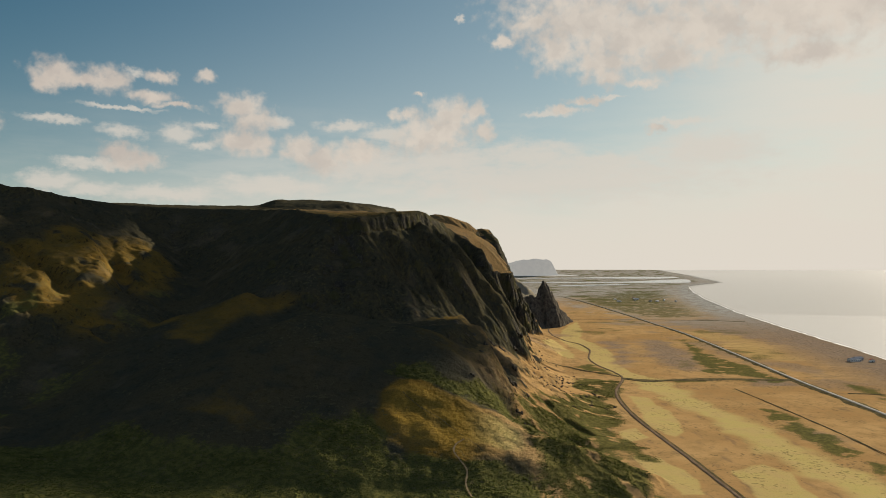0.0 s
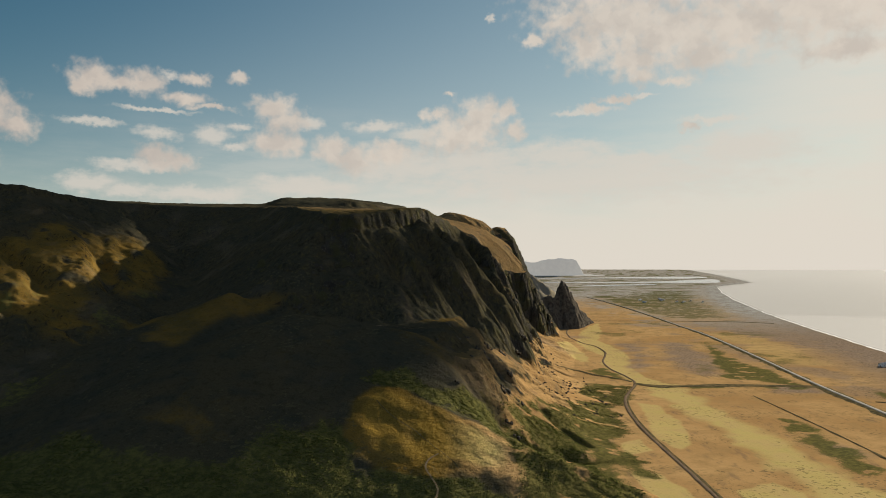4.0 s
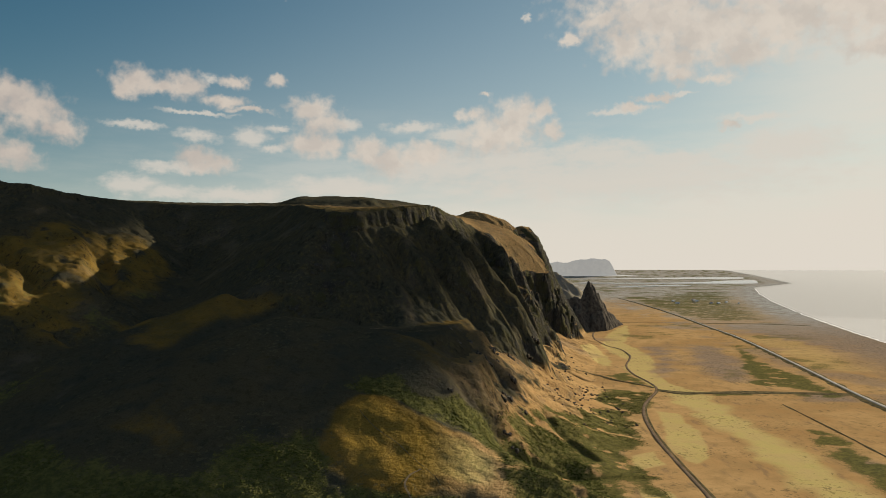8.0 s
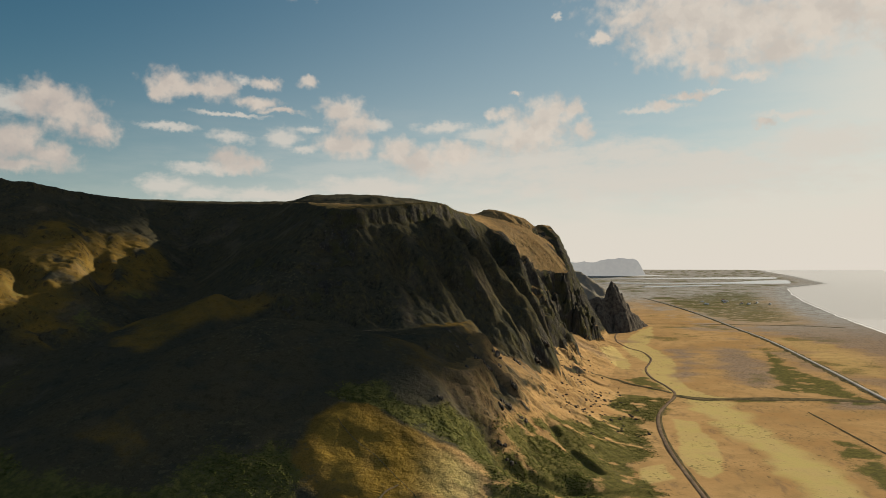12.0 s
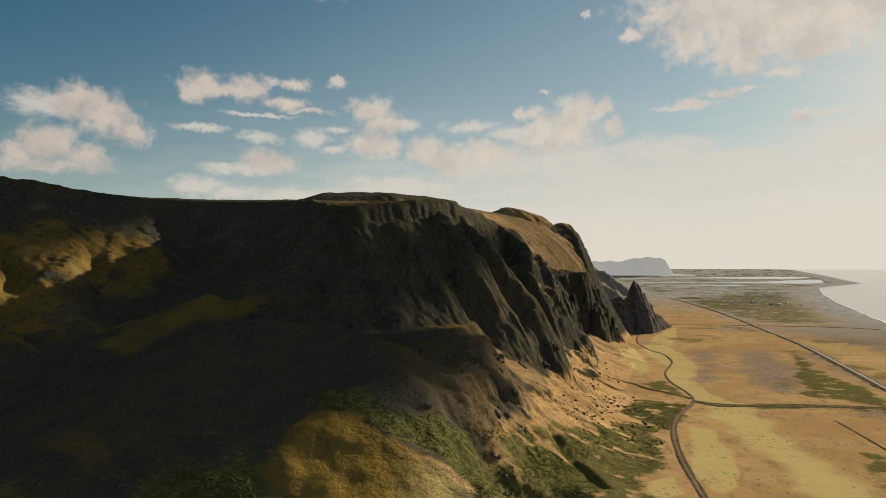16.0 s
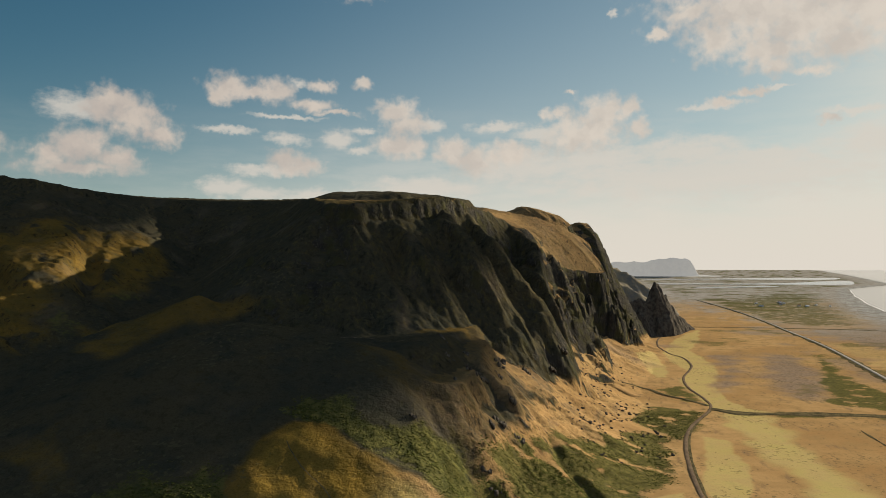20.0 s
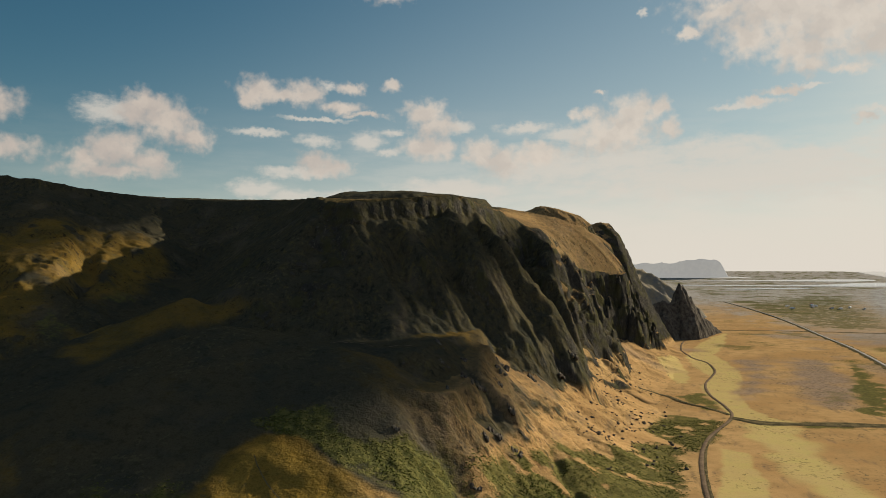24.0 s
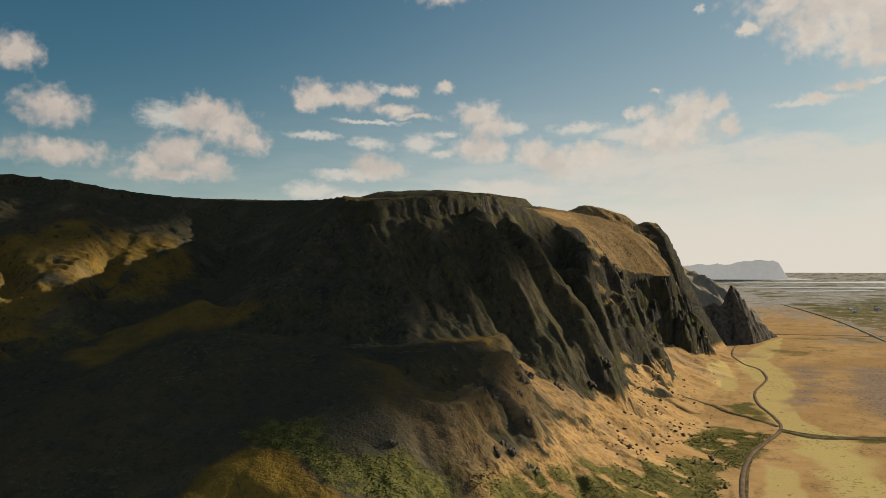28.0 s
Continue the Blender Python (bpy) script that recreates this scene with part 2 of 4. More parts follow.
    colour = n.mix(n.math("MULTIPLY", n.step(n.math("ADD", scrub, mottle), 0.2, 0.75), 0.92), colour, bush)
    tuft = n.math("MULTIPLY", n.step(n.noise(n.vec("MULTIPLY", at, (0.16, 0.09, 0.12)), 1.0, 3.0, 0.6), 0.62, 0.68), n.step(n.math("ADD", mid, n.math("MULTIPLY", soil, 0.15)), 0.46, 0.56))
    colour = n.mix(n.math("MULTIPLY", tuft, 0.55), colour, (0.060, 0.052, 0.026))
    speck = n.math("MULTIPLY", n.step(n.noise(at, 0.30, 2.0, 0.5), 0.58, 0.64), n.step(n.math("ADD", n.noise(at, 0.013, 4.0, 0.6), n.math("MULTIPLY", soil, 0.1)), 0.47, 0.6))
    colour = n.mix(n.math("MULTIPLY", speck, 0.6), colour, (0.075, 0.064, 0.034))
    # rock: layered basalt, stained and streaked, with grass holding on to the ledges
    layers = n.noise(n.vec("MULTIPLY", at, (0.035, 0.035, 0.16)), 1.0, 5.0, 0.65)
    cracks = n.noise(n.vec("MULTIPLY", at, (0.5, 0.5, 0.09)), 1.0, 6.0, 0.7)
    chips = n.noise(n.vec("MULTIPLY", at, (0.9, 0.9, 0.3)), 1.0, 4.0, 0.7)
    stone = n.mix(n.step(layers, 0.3, 0.7), (0.030, 0.029, 0.026), (0.048, 0.045, 0.037))
    stone = n.mix(n.step(cracks, 0.5, 0.7), stone, (0.092, 0.080, 0.062))
    stone = n.mix(n.math("MULTIPLY", n.step(chips, 0.48, 0.66), 0.5), stone, n.vec("MULTIPLY", stone, (0.45, 0.45, 0.47)))
    stone = n.mix(n.math("MULTIPLY", n.step(mid, 0.44, 0.62), 0.75), stone, (0.052, 0.049, 0.020))
    tufts = n.math("ADD", rock, n.math("MULTIPLY", n.math("SUBTRACT", n.math("ADD", fine, mid), 1.0), 0.9))
    colour = n.mix(n.step(tufts, 0.38, 0.62), colour, stone)
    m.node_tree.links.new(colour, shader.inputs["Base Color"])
    relief = n.math("ADD", n.math("ADD", fine, n.math("MULTIPLY", grit, 0.35)), n.math("MULTIPLY", n.math("MULTIPLY", n.math("ADD", cracks, n.math("MULTIPLY", chips, 0.7)), rock), 2.2))
    bump(n, shader, n.math("MULTIPLY", relief, n.math("POWER", slopes, 2.0)), 0.75, 2.0)
    return m


def water_material(name, colour, rough, ripple):
    m, n, shader = material(name, rough)
    shader.inputs["Base Color"].default_value = (*colour, 1)
    shader.inputs["IOR"].default_value = 1.33
    shader.inputs["Specular IOR Level"].default_value = 0.5
    at = n.add("ShaderNodeNewGeometry").outputs["Position"]
    swell = n.noise(n.vec("MULTIPLY", at, (0.05, 0.02, 0.05)), 1.0, 5.0, 0.6)
    bump(n, shader, swell, ripple, 2.0)
    return m, shader


LAND = land_material()
ASPHALT = plain_material("asphalt", (0.21, 0.195, 0.17), (0.28, 0.26, 0.225), 0.05)
GRAVEL = plain_material("gravel", (0.085, 0.062, 0.042), (0.15, 0.108, 0.07), 0.1)
PATH_DIRT = plain_material("path_dirt", (0.13, 0.095, 0.055), (0.20, 0.15, 0.085), 0.2)
DITCH = plain_material("ditch_bank", (0.045, 0.040, 0.022), (0.125, 0.098, 0.05), 0.12)
ROCK = plain_material("dark_rock", (0.035, 0.03, 0.026), (0.10, 0.088, 0.07), 0.15, relief=0.6)
# far cliff: distance haze is put into these paler tones
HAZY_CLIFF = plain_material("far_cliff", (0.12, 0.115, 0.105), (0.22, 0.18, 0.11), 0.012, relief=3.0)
# far headland: haze put into a pale colour and a faint glow
HAZE_GLOW_ROCK = plain_material("haze_glow_rock", (0.17, 0.165, 0.155), (0.25, 0.235, 0.20), 0.004, relief=4.0)
_far = HAZE_GLOW_ROCK.node_tree.nodes["Principled BSDF"]
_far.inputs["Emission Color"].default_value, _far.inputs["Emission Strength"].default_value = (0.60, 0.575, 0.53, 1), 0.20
LEAF = plain_material("scrub_leaf", (0.036, 0.045, 0.013), (0.082, 0.084, 0.023), 0.15)
FOAM = plain_material("surf", (0.55, 0.53, 0.5), (0.75, 0.73, 0.7), 0.02)
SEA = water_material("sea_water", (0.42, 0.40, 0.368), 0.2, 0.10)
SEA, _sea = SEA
_sea.inputs["Specular IOR Level"].default_value = 0.03   # gloss nearly off: the reflected sky is put into the pale base colour
POOL = water_material("still_water", (0.34, 0.335, 0.32), 0.12, 0.1)[0]
WALL_WHITE = plain_material("white_render", (0.62, 0.60, 0.56), (0.80, 0.78, 0.74), 0.5, relief=0.02)
WALL_GREY = plain_material("grey_cladding", (0.25, 0.26, 0.28), (0.36, 0.37, 0.38), 0.5, relief=0.02)
ROOF_RED = plain_material("rusty_roof", (0.18, 0.07, 0.045), (0.28, 0.12, 0.08), 0.6, relief=0.02)
ROOF_GREY = plain_material("grey_sheet_roof", (0.16, 0.17, 0.19), (0.30, 0.31, 0.33), 0.6, rough=0.5, relief=0.02)
ROOF_PALE = plain_material("pale_sheet_roof", (0.50, 0.50, 0.49), (0.66, 0.66, 0.64), 0.6, relief=0.02)
# for the unseen cloud that is added to cast shade
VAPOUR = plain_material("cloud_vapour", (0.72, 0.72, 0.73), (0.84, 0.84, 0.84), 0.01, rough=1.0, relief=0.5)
GLASS, _, _glass = material("window_glass", 0.1)
_glass.inputs["Base Color"].default_value = (0.02, 0.025, 0.03, 1)

# ---- arithmetic of the land ----


def lattice(ix, iy, seed):
    h = (ix.astype(np.int64) * 374761393 + iy.astype(np.int64) * 668265263 + seed * 144665) & 0xFFFFFFFF
    h = ((h ^ (h >> 13)) * 1274126177) & 0xFFFFFFFF
    return (h ^ (h >> 16)) / 4294967296.0 * 6.2831853


def ripple(x, y, size, seed):
    """Smooth noise, -1 to 1, with features about size metres wide."""
    x, y = x / size, y / size
    ix, iy = np.floor(x), np.floor(y)
    fx, fy = x - ix, y - iy
    u, v = fx * fx * fx * (fx * (fx * 6 - 15) + 10), fy * fy * fy * (fy * (fy * 6 - 15) + 10)

    def corner(dx, dy):
        a = lattice(ix + dx, iy + dy, seed)
        return np.cos(a) * (fx - dx) + np.sin(a) * (fy - dy)

    low = corner(0, 0) + u * (corner(1, 0) - corner(0, 0))
    high = corner(0, 1) + u * (corner(1, 1) - corner(0, 1))
    return (low + v * (high - low)) * 1.5


def rough(x, y, size, seed, octaves=4, gain=0.5):
    return sum(gain ** k * ripple(x, y, size / 2 ** k, seed + k) for k in range(octaves))


def crests(x, y, size, seed, octaves=3):
    """Sharp-crested noise, 0 to 1."""
    return sum(0.5 ** k * (1 - np.abs(ripple(x, y, size / 2 ** k, seed + k)) * 1.6) for k in range(octaves)) / (2 - 0.5 ** (octaves - 1))


def ramp(v, low, high):
    t = np.clip((v - low) / (high - low), 0, 1)
    return t * t * (3 - 2 * t)


def most(a, b, soft=6.0):
    """The greater of two heights, blended over some metres."""
    h = np.clip(0.5 + 0.5 * (a - b) / soft, 0, 1)
    return b + (a - b) * h + soft * h * (1 - h)


def line_gap(x, y, points):
    """Distance to a line of points, and the share of the way along it."""
    best, along = np.full(x.shape, 1e9), np.zeros(x.shape)
    for k, (p, q) in enumerate(zip(points[:-1], points[1:])):
        ex, ey = q[0] - p[0], q[1] - p[1]
        t = np.clip(((x - p[0]) * ex + (y - p[1]) * ey) / (ex * ex + ey * ey), 0, 1)
        d = np.hypot(x - p[0] - t * ex, y - p[1] - t * ey)
        along = np.where(d < best, k + t, along)
        best = np.minimum(best, d)
    return best, along


def inside(x, y, points):
    within = np.zeros(x.shape, bool)
    for p, q in zip(points, points[1:] + points[:1]):
        cross = (p[1] > y) != (q[1] > y)
        within ^= cross & (x < (q[0] - p[0]) * (y - p[1]) / ((q[1] - p[1]) or 1e-9) + p[0])
    return within


def area(x, y, points):
    """Signed distance to the edge of an area: negative inside."""
    gap, _ = line_gap(x, y, points + points[:1])
    return np.where(inside(x, y, points), -gap, gap)


def edge_values(x, y, rim, reach=14.0):
    """Values carried by the corners of a rim, blended to any place."""
    total, sums = np.zeros(x.shape), [np.zeros(x.shape) for _ in rim[0][2:]]
    for p, q in zip(rim, rim[1:] + rim[:1]):
        count = max(1, min(12, int(math.hypot(q[0] - p[0], q[1] - p[1]) / 28)))
        for k in range(count):
            s = [a + (b - a) * (k + 0.5) / count for a, b in zip(p, q)]
            w = (math.hypot(q[0] - p[0], q[1] - p[1]) / count) / ((x - s[0]) ** 2 + (y - s[1]) ** 2 + reach ** 2) ** 2
            total += w
            for n, value in enumerate(s[2:]):
                sums[n] += w * value
    return [v / total for v in sums]


def ridge(x, y, points, slope, soft=10.0):
    """A crest through points, falling off on both sides; soft rounds it and blends its bends."""
    total = np.zeros(x.shape)
    for p, q in zip(points[:-1], points[1:]):
        count = max(1, int(math.hypot(q[0] - p[0], q[1] - p[1]) / soft))
        for k in range(count):
            cx, cy, cz = (a + (b - a) * k / count for a, b in zip(p, q))
            gap = np.sqrt((x - cx) ** 2 + (y - cy) ** 2 + soft * soft) - soft
            total += np.exp((cz - 120 - slope * gap) / soft * 1.6)
    return 120 + np.log(total + 1e-30) * soft / 1.6 - (0.45 if slope > 0.7 else 0.8) * soft


# Rim of the table mountain: x, y, height, steepness of the fall outside it
RIM = [(-1450, 900, 320, 0.5), (-800, 960, 275, 0.62), (-640, 985, 262, 0.62), (-530, 990, 249, 0.62), (-505, 1060, 243, 0.6), (-470, 1140, 239, 0.6),
       (-380, 1165, 236, 0.6), (-283, 1149, 234, 0.65), (-205, 1040, 226, 0.75), (-150, 920, 212, 0.8), (-117, 865, 204, 0.95), (-95, 862, 203, 1.0),
       (-55, 930, 214, 1.2), (-30, 990, 221, 1.4), (-14, 1045, 216, 1.7), (0, 1100, 209, 2.0), (14, 1150, 202, 2.0), (38, 1190, 190, 1.9)]
RIM_SEA = [(48, 1250, 184, 1.75), (46, 1310, 175, 1.9), (40, 1350, 166, 2.03), (60, 1395, 145, 2.18), (76, 1440, 134, 2.26), (102, 1480, 137, 2.5), (127, 1525, 134, 2.65),
           (134, 1580, 142, 2.65), (118, 1630, 165, 2.34), (74, 1660, 215, 2.03), (74, 1702, 206, 2.03), (90, 1726, 190, 2.18), (120, 1748, 200, 2.34),
           (128, 1795, 205, 2.34), (90, 1880, 180, 1.4), (-20, 1960, 190, 1.0), (-300, 2060, 220, 0.9), (-1450, 2060, 260, 0.9)]
# Ribs of the south face: crests that come down from the rim
PROW = [(12, 1150, 203), (51, 1090, 174), (62, 1040, 142), (72, 1010, 118), (83, 985, 98), (88, 962, 70), (90, 956, 44)]
FACE_RIBS = [[(-29, 950, 210), (6, 908, 170), (30, 886, 130), (44, 874, 96), (50, 868, 70)],
             [(-58, 885, 194), (-30, 865, 158), (-4, 846, 112), (10, 832, 90)],
             [(-22, 1010, 212), (18, 978, 176), (44, 952, 136), (60, 934, 96), (67, 926, 66)]]
SHELF = [(-255, 690, 90, 0.6), (-225, 760, 100, 0.7), (-190, 815, 100, 0.6), (-110, 850, 102, 0.6), (-50, 890, 104, 0.8), (0, 890, 100, 1.0), (36, 800, 88, 1.3),
         (44, 720, 80, 1.6), (38, 662, 70, 1.35), (18, 645, 80, 0.85), (-14, 640, 88, 0.6), (-110, 640, 98, 0.52), (-160, 610, 80, 0.45), (-215, 600, 66, 0.5)]
BACK_RIDGE = [(-352, 772, 74), (-320, 768, 82), (-282, 762, 93), (-252, 752, 104), (-228, 756, 107), (-196, 767, 126), (-172, 776, 108), (-140, 790, 100)]
BACK_RIDGE_NOSE = [(-244, 752, 103), (-262, 712, 92), (-276, 676, 76), (-285, 650, 62)]
FRONT_RIDGE = [(-225, 548, 42), (-190, 585, 62), (-152, 622, 86), (-116, 678, 112), (-60, 672, 101), (-20, 660, 96), (4, 657, 90)]
# Grass spurs that come down from the western rim, and the gullies between them
SPURS_WEST = [[(-610, 960, 246), (-520, 880, 205), (-455, 815, 166), (-405, 765, 132), (-365, 725, 101), (-330, 696, 74)],
              [(-530, 985, 240), (-452, 905, 190), (-400, 850, 158), (-366, 812, 133), (-345, 785, 104), (-334, 762, 82)],
              [(-505, 1055, 238), (-425, 1000, 192), (-370, 965, 163), (-338, 940, 142), (-318, 905, 116), (-300, 868, 88)]]
GULLIES_WEST = [[(-560, 900), (-480, 838), (-425, 800), (-392, 778), (-360, 748)], [(-440, 945), (-400, 905), (-370, 868), (-344, 828), (-322, 790)]]
SPUR = [(-98, 868, 188), (-64, 828, 144), (-48, 808, 126), (-14, 796, 86), (12, 775, 80), (30, 745, 72), (38, 715, 70)]
TOE_GULLIES = [([(60, 770), (76, 752), (103, 698), (128, 660)], 4.5, 5.0), ([(98, 1040), (118, 1060), (134, 1095), (150, 1125)], 5.0, 4.5),
               ([(98, 985), (114, 995), (128, 1002)], 4.0, 4.0), ([(140, 1085), (163, 1075), (186, 1043), (205, 1028)], 3.0, 4.0)]
FOOT_Y = [560, 700, 800, 934, 1040, 1150, 1300, 1400, 1482, 1600, 1700, 1800, 1900, 2000]
FOOT_X = [58, 75, 86, 96, 90, 92, 116, 142, 165, 172, 168, 150, 110, 60]
FOOT_Z = [36, 36, 36, 37, 44, 54, 41, 29, 20, 16, 14, 14, 14, 14]


def mountain_height(x, y):
    """Height, cover of rock, and which form each place belongs to (0 plateau, 1 cliff, 2 grass slope, 3 scree, 4 foothill, 5 valley)."""
    rim = RIM + RIM_SEA
    corners = [p[:2] for p in rim]
    top, steep = edge_values(x, y, rim)
    gap = area(x, y, corners)
    cliffy = ramp(steep, 0.7, 1.3)
    wander = 10 * rough(x, y, 90, 3, 3)
    # buttresses and gullies: the rim line swings in and out
    length = np.concatenate([[0], np.cumsum([math.hypot(q[0] - p[0], q[1] - p[1]) for p, q in zip(corners, corners[1:] + corners[:1])])])
    _, along = line_gap(x, y, corners + corners[:1])
    run = np.interp(along, range(len(length)), length) + 14 * rough(x, y, 60, 15, 2)
    ribs = crests(run, gap * 0.28, 62, 11, 3)
    warp = 22 * rough(x, y, 70, 13, 3)
    gullies = 0.34 * ribs + 0.66 * crests(x + warp, y - warp, 105, 12, 4)
    alcoves = ramp(y, 1290, 1340) * ramp(y, 1720, 1600)
    cut = (34 * (gullies - 0.55) + 6 * (crests(run, gap * 0.6, 24, 23, 3) - 0.5) + 17 * (crests(run, gap * 1.3, 46, 29, 4) - 0.6)) * cliffy * ramp(gap, -4, 45) * ramp(y, 1720, 1620) * (1 - 0.6 * alcoves) * np.interp(y, [900, 1150, 1250], [0.45, 0.6, 1.0])
    cut = cut + alcoves * (18 * (crests(run, gap * 0.25, 74, 27, 2) - 0.62) + 15 * (crests(run, gap * 2.0, 36, 33, 4) - 0.6)) * ramp(gap, -26, 10)
    cut = cut + (wander * 0.55 + 9 * (ribs - 0.55) * ramp(gap, 15, 90)) * (1 - cliffy)
    fall = np.maximum(gap + cut, 0)
    drop = steep * 600 * (1 - np.exp(-fall / 600))
    drop = drop + 5 * ramp(fall + 4 * rough(x, y, 20, 17, 2), 0, 13) * ramp(x, -455, -520) * (1 - cliffy)
    drop = drop + 9 * ramp(fall + 6 * rough(x, y, 16, 19, 3), 1, 8) * ramp(x, -140, -110) * ramp(y, 1070, 1010)
    inner = np.maximum(-gap, 0)
    level = 205 + np.clip(0.1 * (y - 860), 0, 58) + 34 * np.exp(-((x + 760) / 260) ** 2 - ((y - 1080) / 260) ** 2)
    table = np.hypot((x + 212) / 122, (y - 1500) / 250) + 0.04 * rough(x, y, 60, 31, 3)
    level = level + 13 * ramp(table, np.interp(x, [-320, -160], [1.3, 1.04]), np.interp(x, [-320, -160], [0.8, 0.93]))
    knobs = 25 * ramp(np.hypot((x - 18) / 72, (y - 1690) / 80) + 0.10 * rough(x, y, 26, 35, 4), 1.25, 0.35) + (17 + 5 * rough(x, y, 18, 37, 3)) * np.exp(-((x - 100) / 26) ** 2 - ((y - 1785) / 40) ** 2)
    cliff = top + (level - top) * (1 - np.exp(-inner / 92)) + knobs - drop
    step_size = 16 + 3 * ripple(x, y, 150, 41)
    ledge = np.sin(cliff / step_size * 6.2832 + 1.5 * ripple(x, y, 60, 43))
    cliff = cliff + cliffy * ramp(fall, 0, 8) * (np.interp(y, [1200, 1300], [0.7, 2.2]) * ledge + np.interp(y, [950, 1250], [2.6, 4.6]) * rough(x, y, 30, 45, 4, 0.55) - 2.2 * np.abs(ripple(x, y, 11, 47)))
    wx, wy = x + 9 * rough(x, y, 58, 55, 4), y + 9 * rough(x, y, 58, 59, 4)
    cliff = most(cliff, ridge(wx, wy, SPUR, 1.1, 6.0), 6)
    for line in FACE_RIBS:
        cliff = most(cliff, ridge(wx, wy, line, 1.7, 6.0) - 4, 12)
    prow_x = np.interp(y, [p[1] for p in PROW[::-1]], [p[0] for p in PROW[::-1]])
    prow = ridge(wx, wy, PROW, 1.5, 6.0) - 1.8 * np.maximum(x - prow_x - 5 * crests(x, y, 30, 71, 3), 0) - 60 * ramp(y, 1150, 1200)
    cliff = most(cliff, prow, 6)
    # runnels down the face, along its fall
    south = ramp(y, 1150, 1080) * ramp(fall, 0, 14) * ramp(x, -330, -200)
    runnels = crests(0.76 * x + 0.65 * y + 8 * rough(x, y, 60, 305, 3), 0.25 * (0.65 * x - 0.76 * y), 30, 307, 4) - 0.6
    runnels = np.minimum(runnels, 0.12)
    small = np.minimum(crests(0.76 * x + 0.65 * y + 5 * rough(x, y, 24, 313, 3), 0.35 * (0.65 * x - 0.76 * y), 11, 315, 2) - 0.6, 0.15)
    cliff = cliff + (9 * runnels * ramp(x, -120, -60) + 4 * runnels + 3.2 * small * ramp(x, -160, -100)) * south
    west = ramp(x, -270, -330)
    for line in SPURS_WEST:
        cliff = most(cliff, ridge(x + 8 * rough(x, y, 70, 55, 3), y + 8 * rough(x, y, 70, 59, 3), line, 0.62, 22.0), 14)
    for line in GULLIES_WEST:
        away, along = line_gap(x + 6 * rough(x, y, 40, 57, 3), y + 4 * rough(x, y, 30, 58, 2), line)
        cliff = cliff - 15 * np.exp(-(away / 11) ** 2) * ramp(along, 0.3, 1.6) * ramp(along, len(line) - 1, len(line) - 1.9)
    scars = ramp(crests(x * 0.8 + 0.5 * y + 9 * rough(x, y, 40, 301, 3), y * 0.4 - 0.3 * x, 48, 303, 4), 0.62, 0.8) + 0.9 * np.abs(ripple(x, y, 17, 309)) + 0.5 * np.abs(ripple(x, y, 8, 311))
    cliff = cliff - 3.2 * scars * west * ramp(cliff, 70, 95) * ramp(fall, 6, 30)
    # foothill: a shelf with two ridges
    s_top, s_steep = edge_values(x, y, SHELF, 18.0)
    s_gap = np.maximum(area(x, y, [p[:2] for p in SHELF]) + 6 * rough(x, y, 50, 51, 3), 0)
    hill = s_top - s_steep * 400 * (1 - np.exp(-s_gap / 400))
    back = most(ridge(x + 3 * rough(x, y, 30, 53, 3), y, BACK_RIDGE, 0.62, 5.0), ridge(x + 4 * rough(x, y, 30, 53, 3), y, BACK_RIDGE_NOSE, 0.5, 12.0), 8)
    front = ridge(x, y, FRONT_RIDGE, 0.45) - 0.95 * 12 * np.log1p(np.exp(np.clip((x - 24 + 8 * rough(x, y, 40, 69, 3)) / 12, -20, 20))) * ramp(y, 530, 610)
    shelf = hill
    hill = most(most(hill, back, 5), front, 5)
    broken = ramp(s_gap, 1, 14) * ramp(s_steep, 0.7, 1.2)
    hill = hill + (4 * rough(x + 0.4 * y, y - 0.4 * x, 36, 61, 5, 0.6) - 1 - 1.6 * np.abs(ripple(x, y, 9, 63))) * broken
    away, _ = line_gap(x + 3 * rough(x, y, 20, 67, 2), y, [(34, 728), (60, 708), (84, 690)])
    hill = hill - 16 * np.exp(-(away / 8) ** 2)
    # scree at the foot of the cliffs
    foot = np.interp(y, FOOT_Y, FOOT_X) + 7 * rough(x, y, 60, 71, 2)
    u = x - foot
    base = np.interp(y, FOOT_Y, FOOT_Z)
    scree = np.where(u > 0, base * np.clip(1 - u / 92, 0, 1) ** 1.7 - 3 * ramp(u, 80, 110), base - np.interp(y, [760, 860, 960], [0.85, 0.8, 0.6]) * u)
    scree = np.minimum(scree, 95) * ramp(y, 560, 700) * ramp(y, 2050, 1900) * ramp(x, -190, -60) - 40 * ramp(y, 640, 540)
    scree = np.minimum(scree, base + np.interp(y, [1080, 1220], [60, 7]))
    scree = scree + 1.6 * rough(x + 0.5 * y, y - 0.5 * x, 30, 75, 4) * ramp(u, 90, 40)
    for line, deep, broad in TOE_GULLIES:
        away, _ = line_gap(x + 3 * rough(x, y, 25, 77, 3), y + 3 * rough(x, y, 25, 79, 3), line)
        scree = scree - deep * np.exp(-(away / broad) ** 2)
    # valley floor in front
    valley = -6 + 20 * ramp(x, 135, 45) + 0.07 * np.clip(-x - 50, 0, 400) + 0.14 * np.clip(y - 520, 0, 400) * ramp(x, 20, -80)
    valley = valley - 60 * ramp(y, 380, 320) + 2.0 * rough(x, y, 70, 81, 3)
    forms = np.stack([cliff, hill, scree, valley])
    first = forms.argmax(0)
    z = most(most(most(cliff, hill, 6), scree, 5), valley, 5)
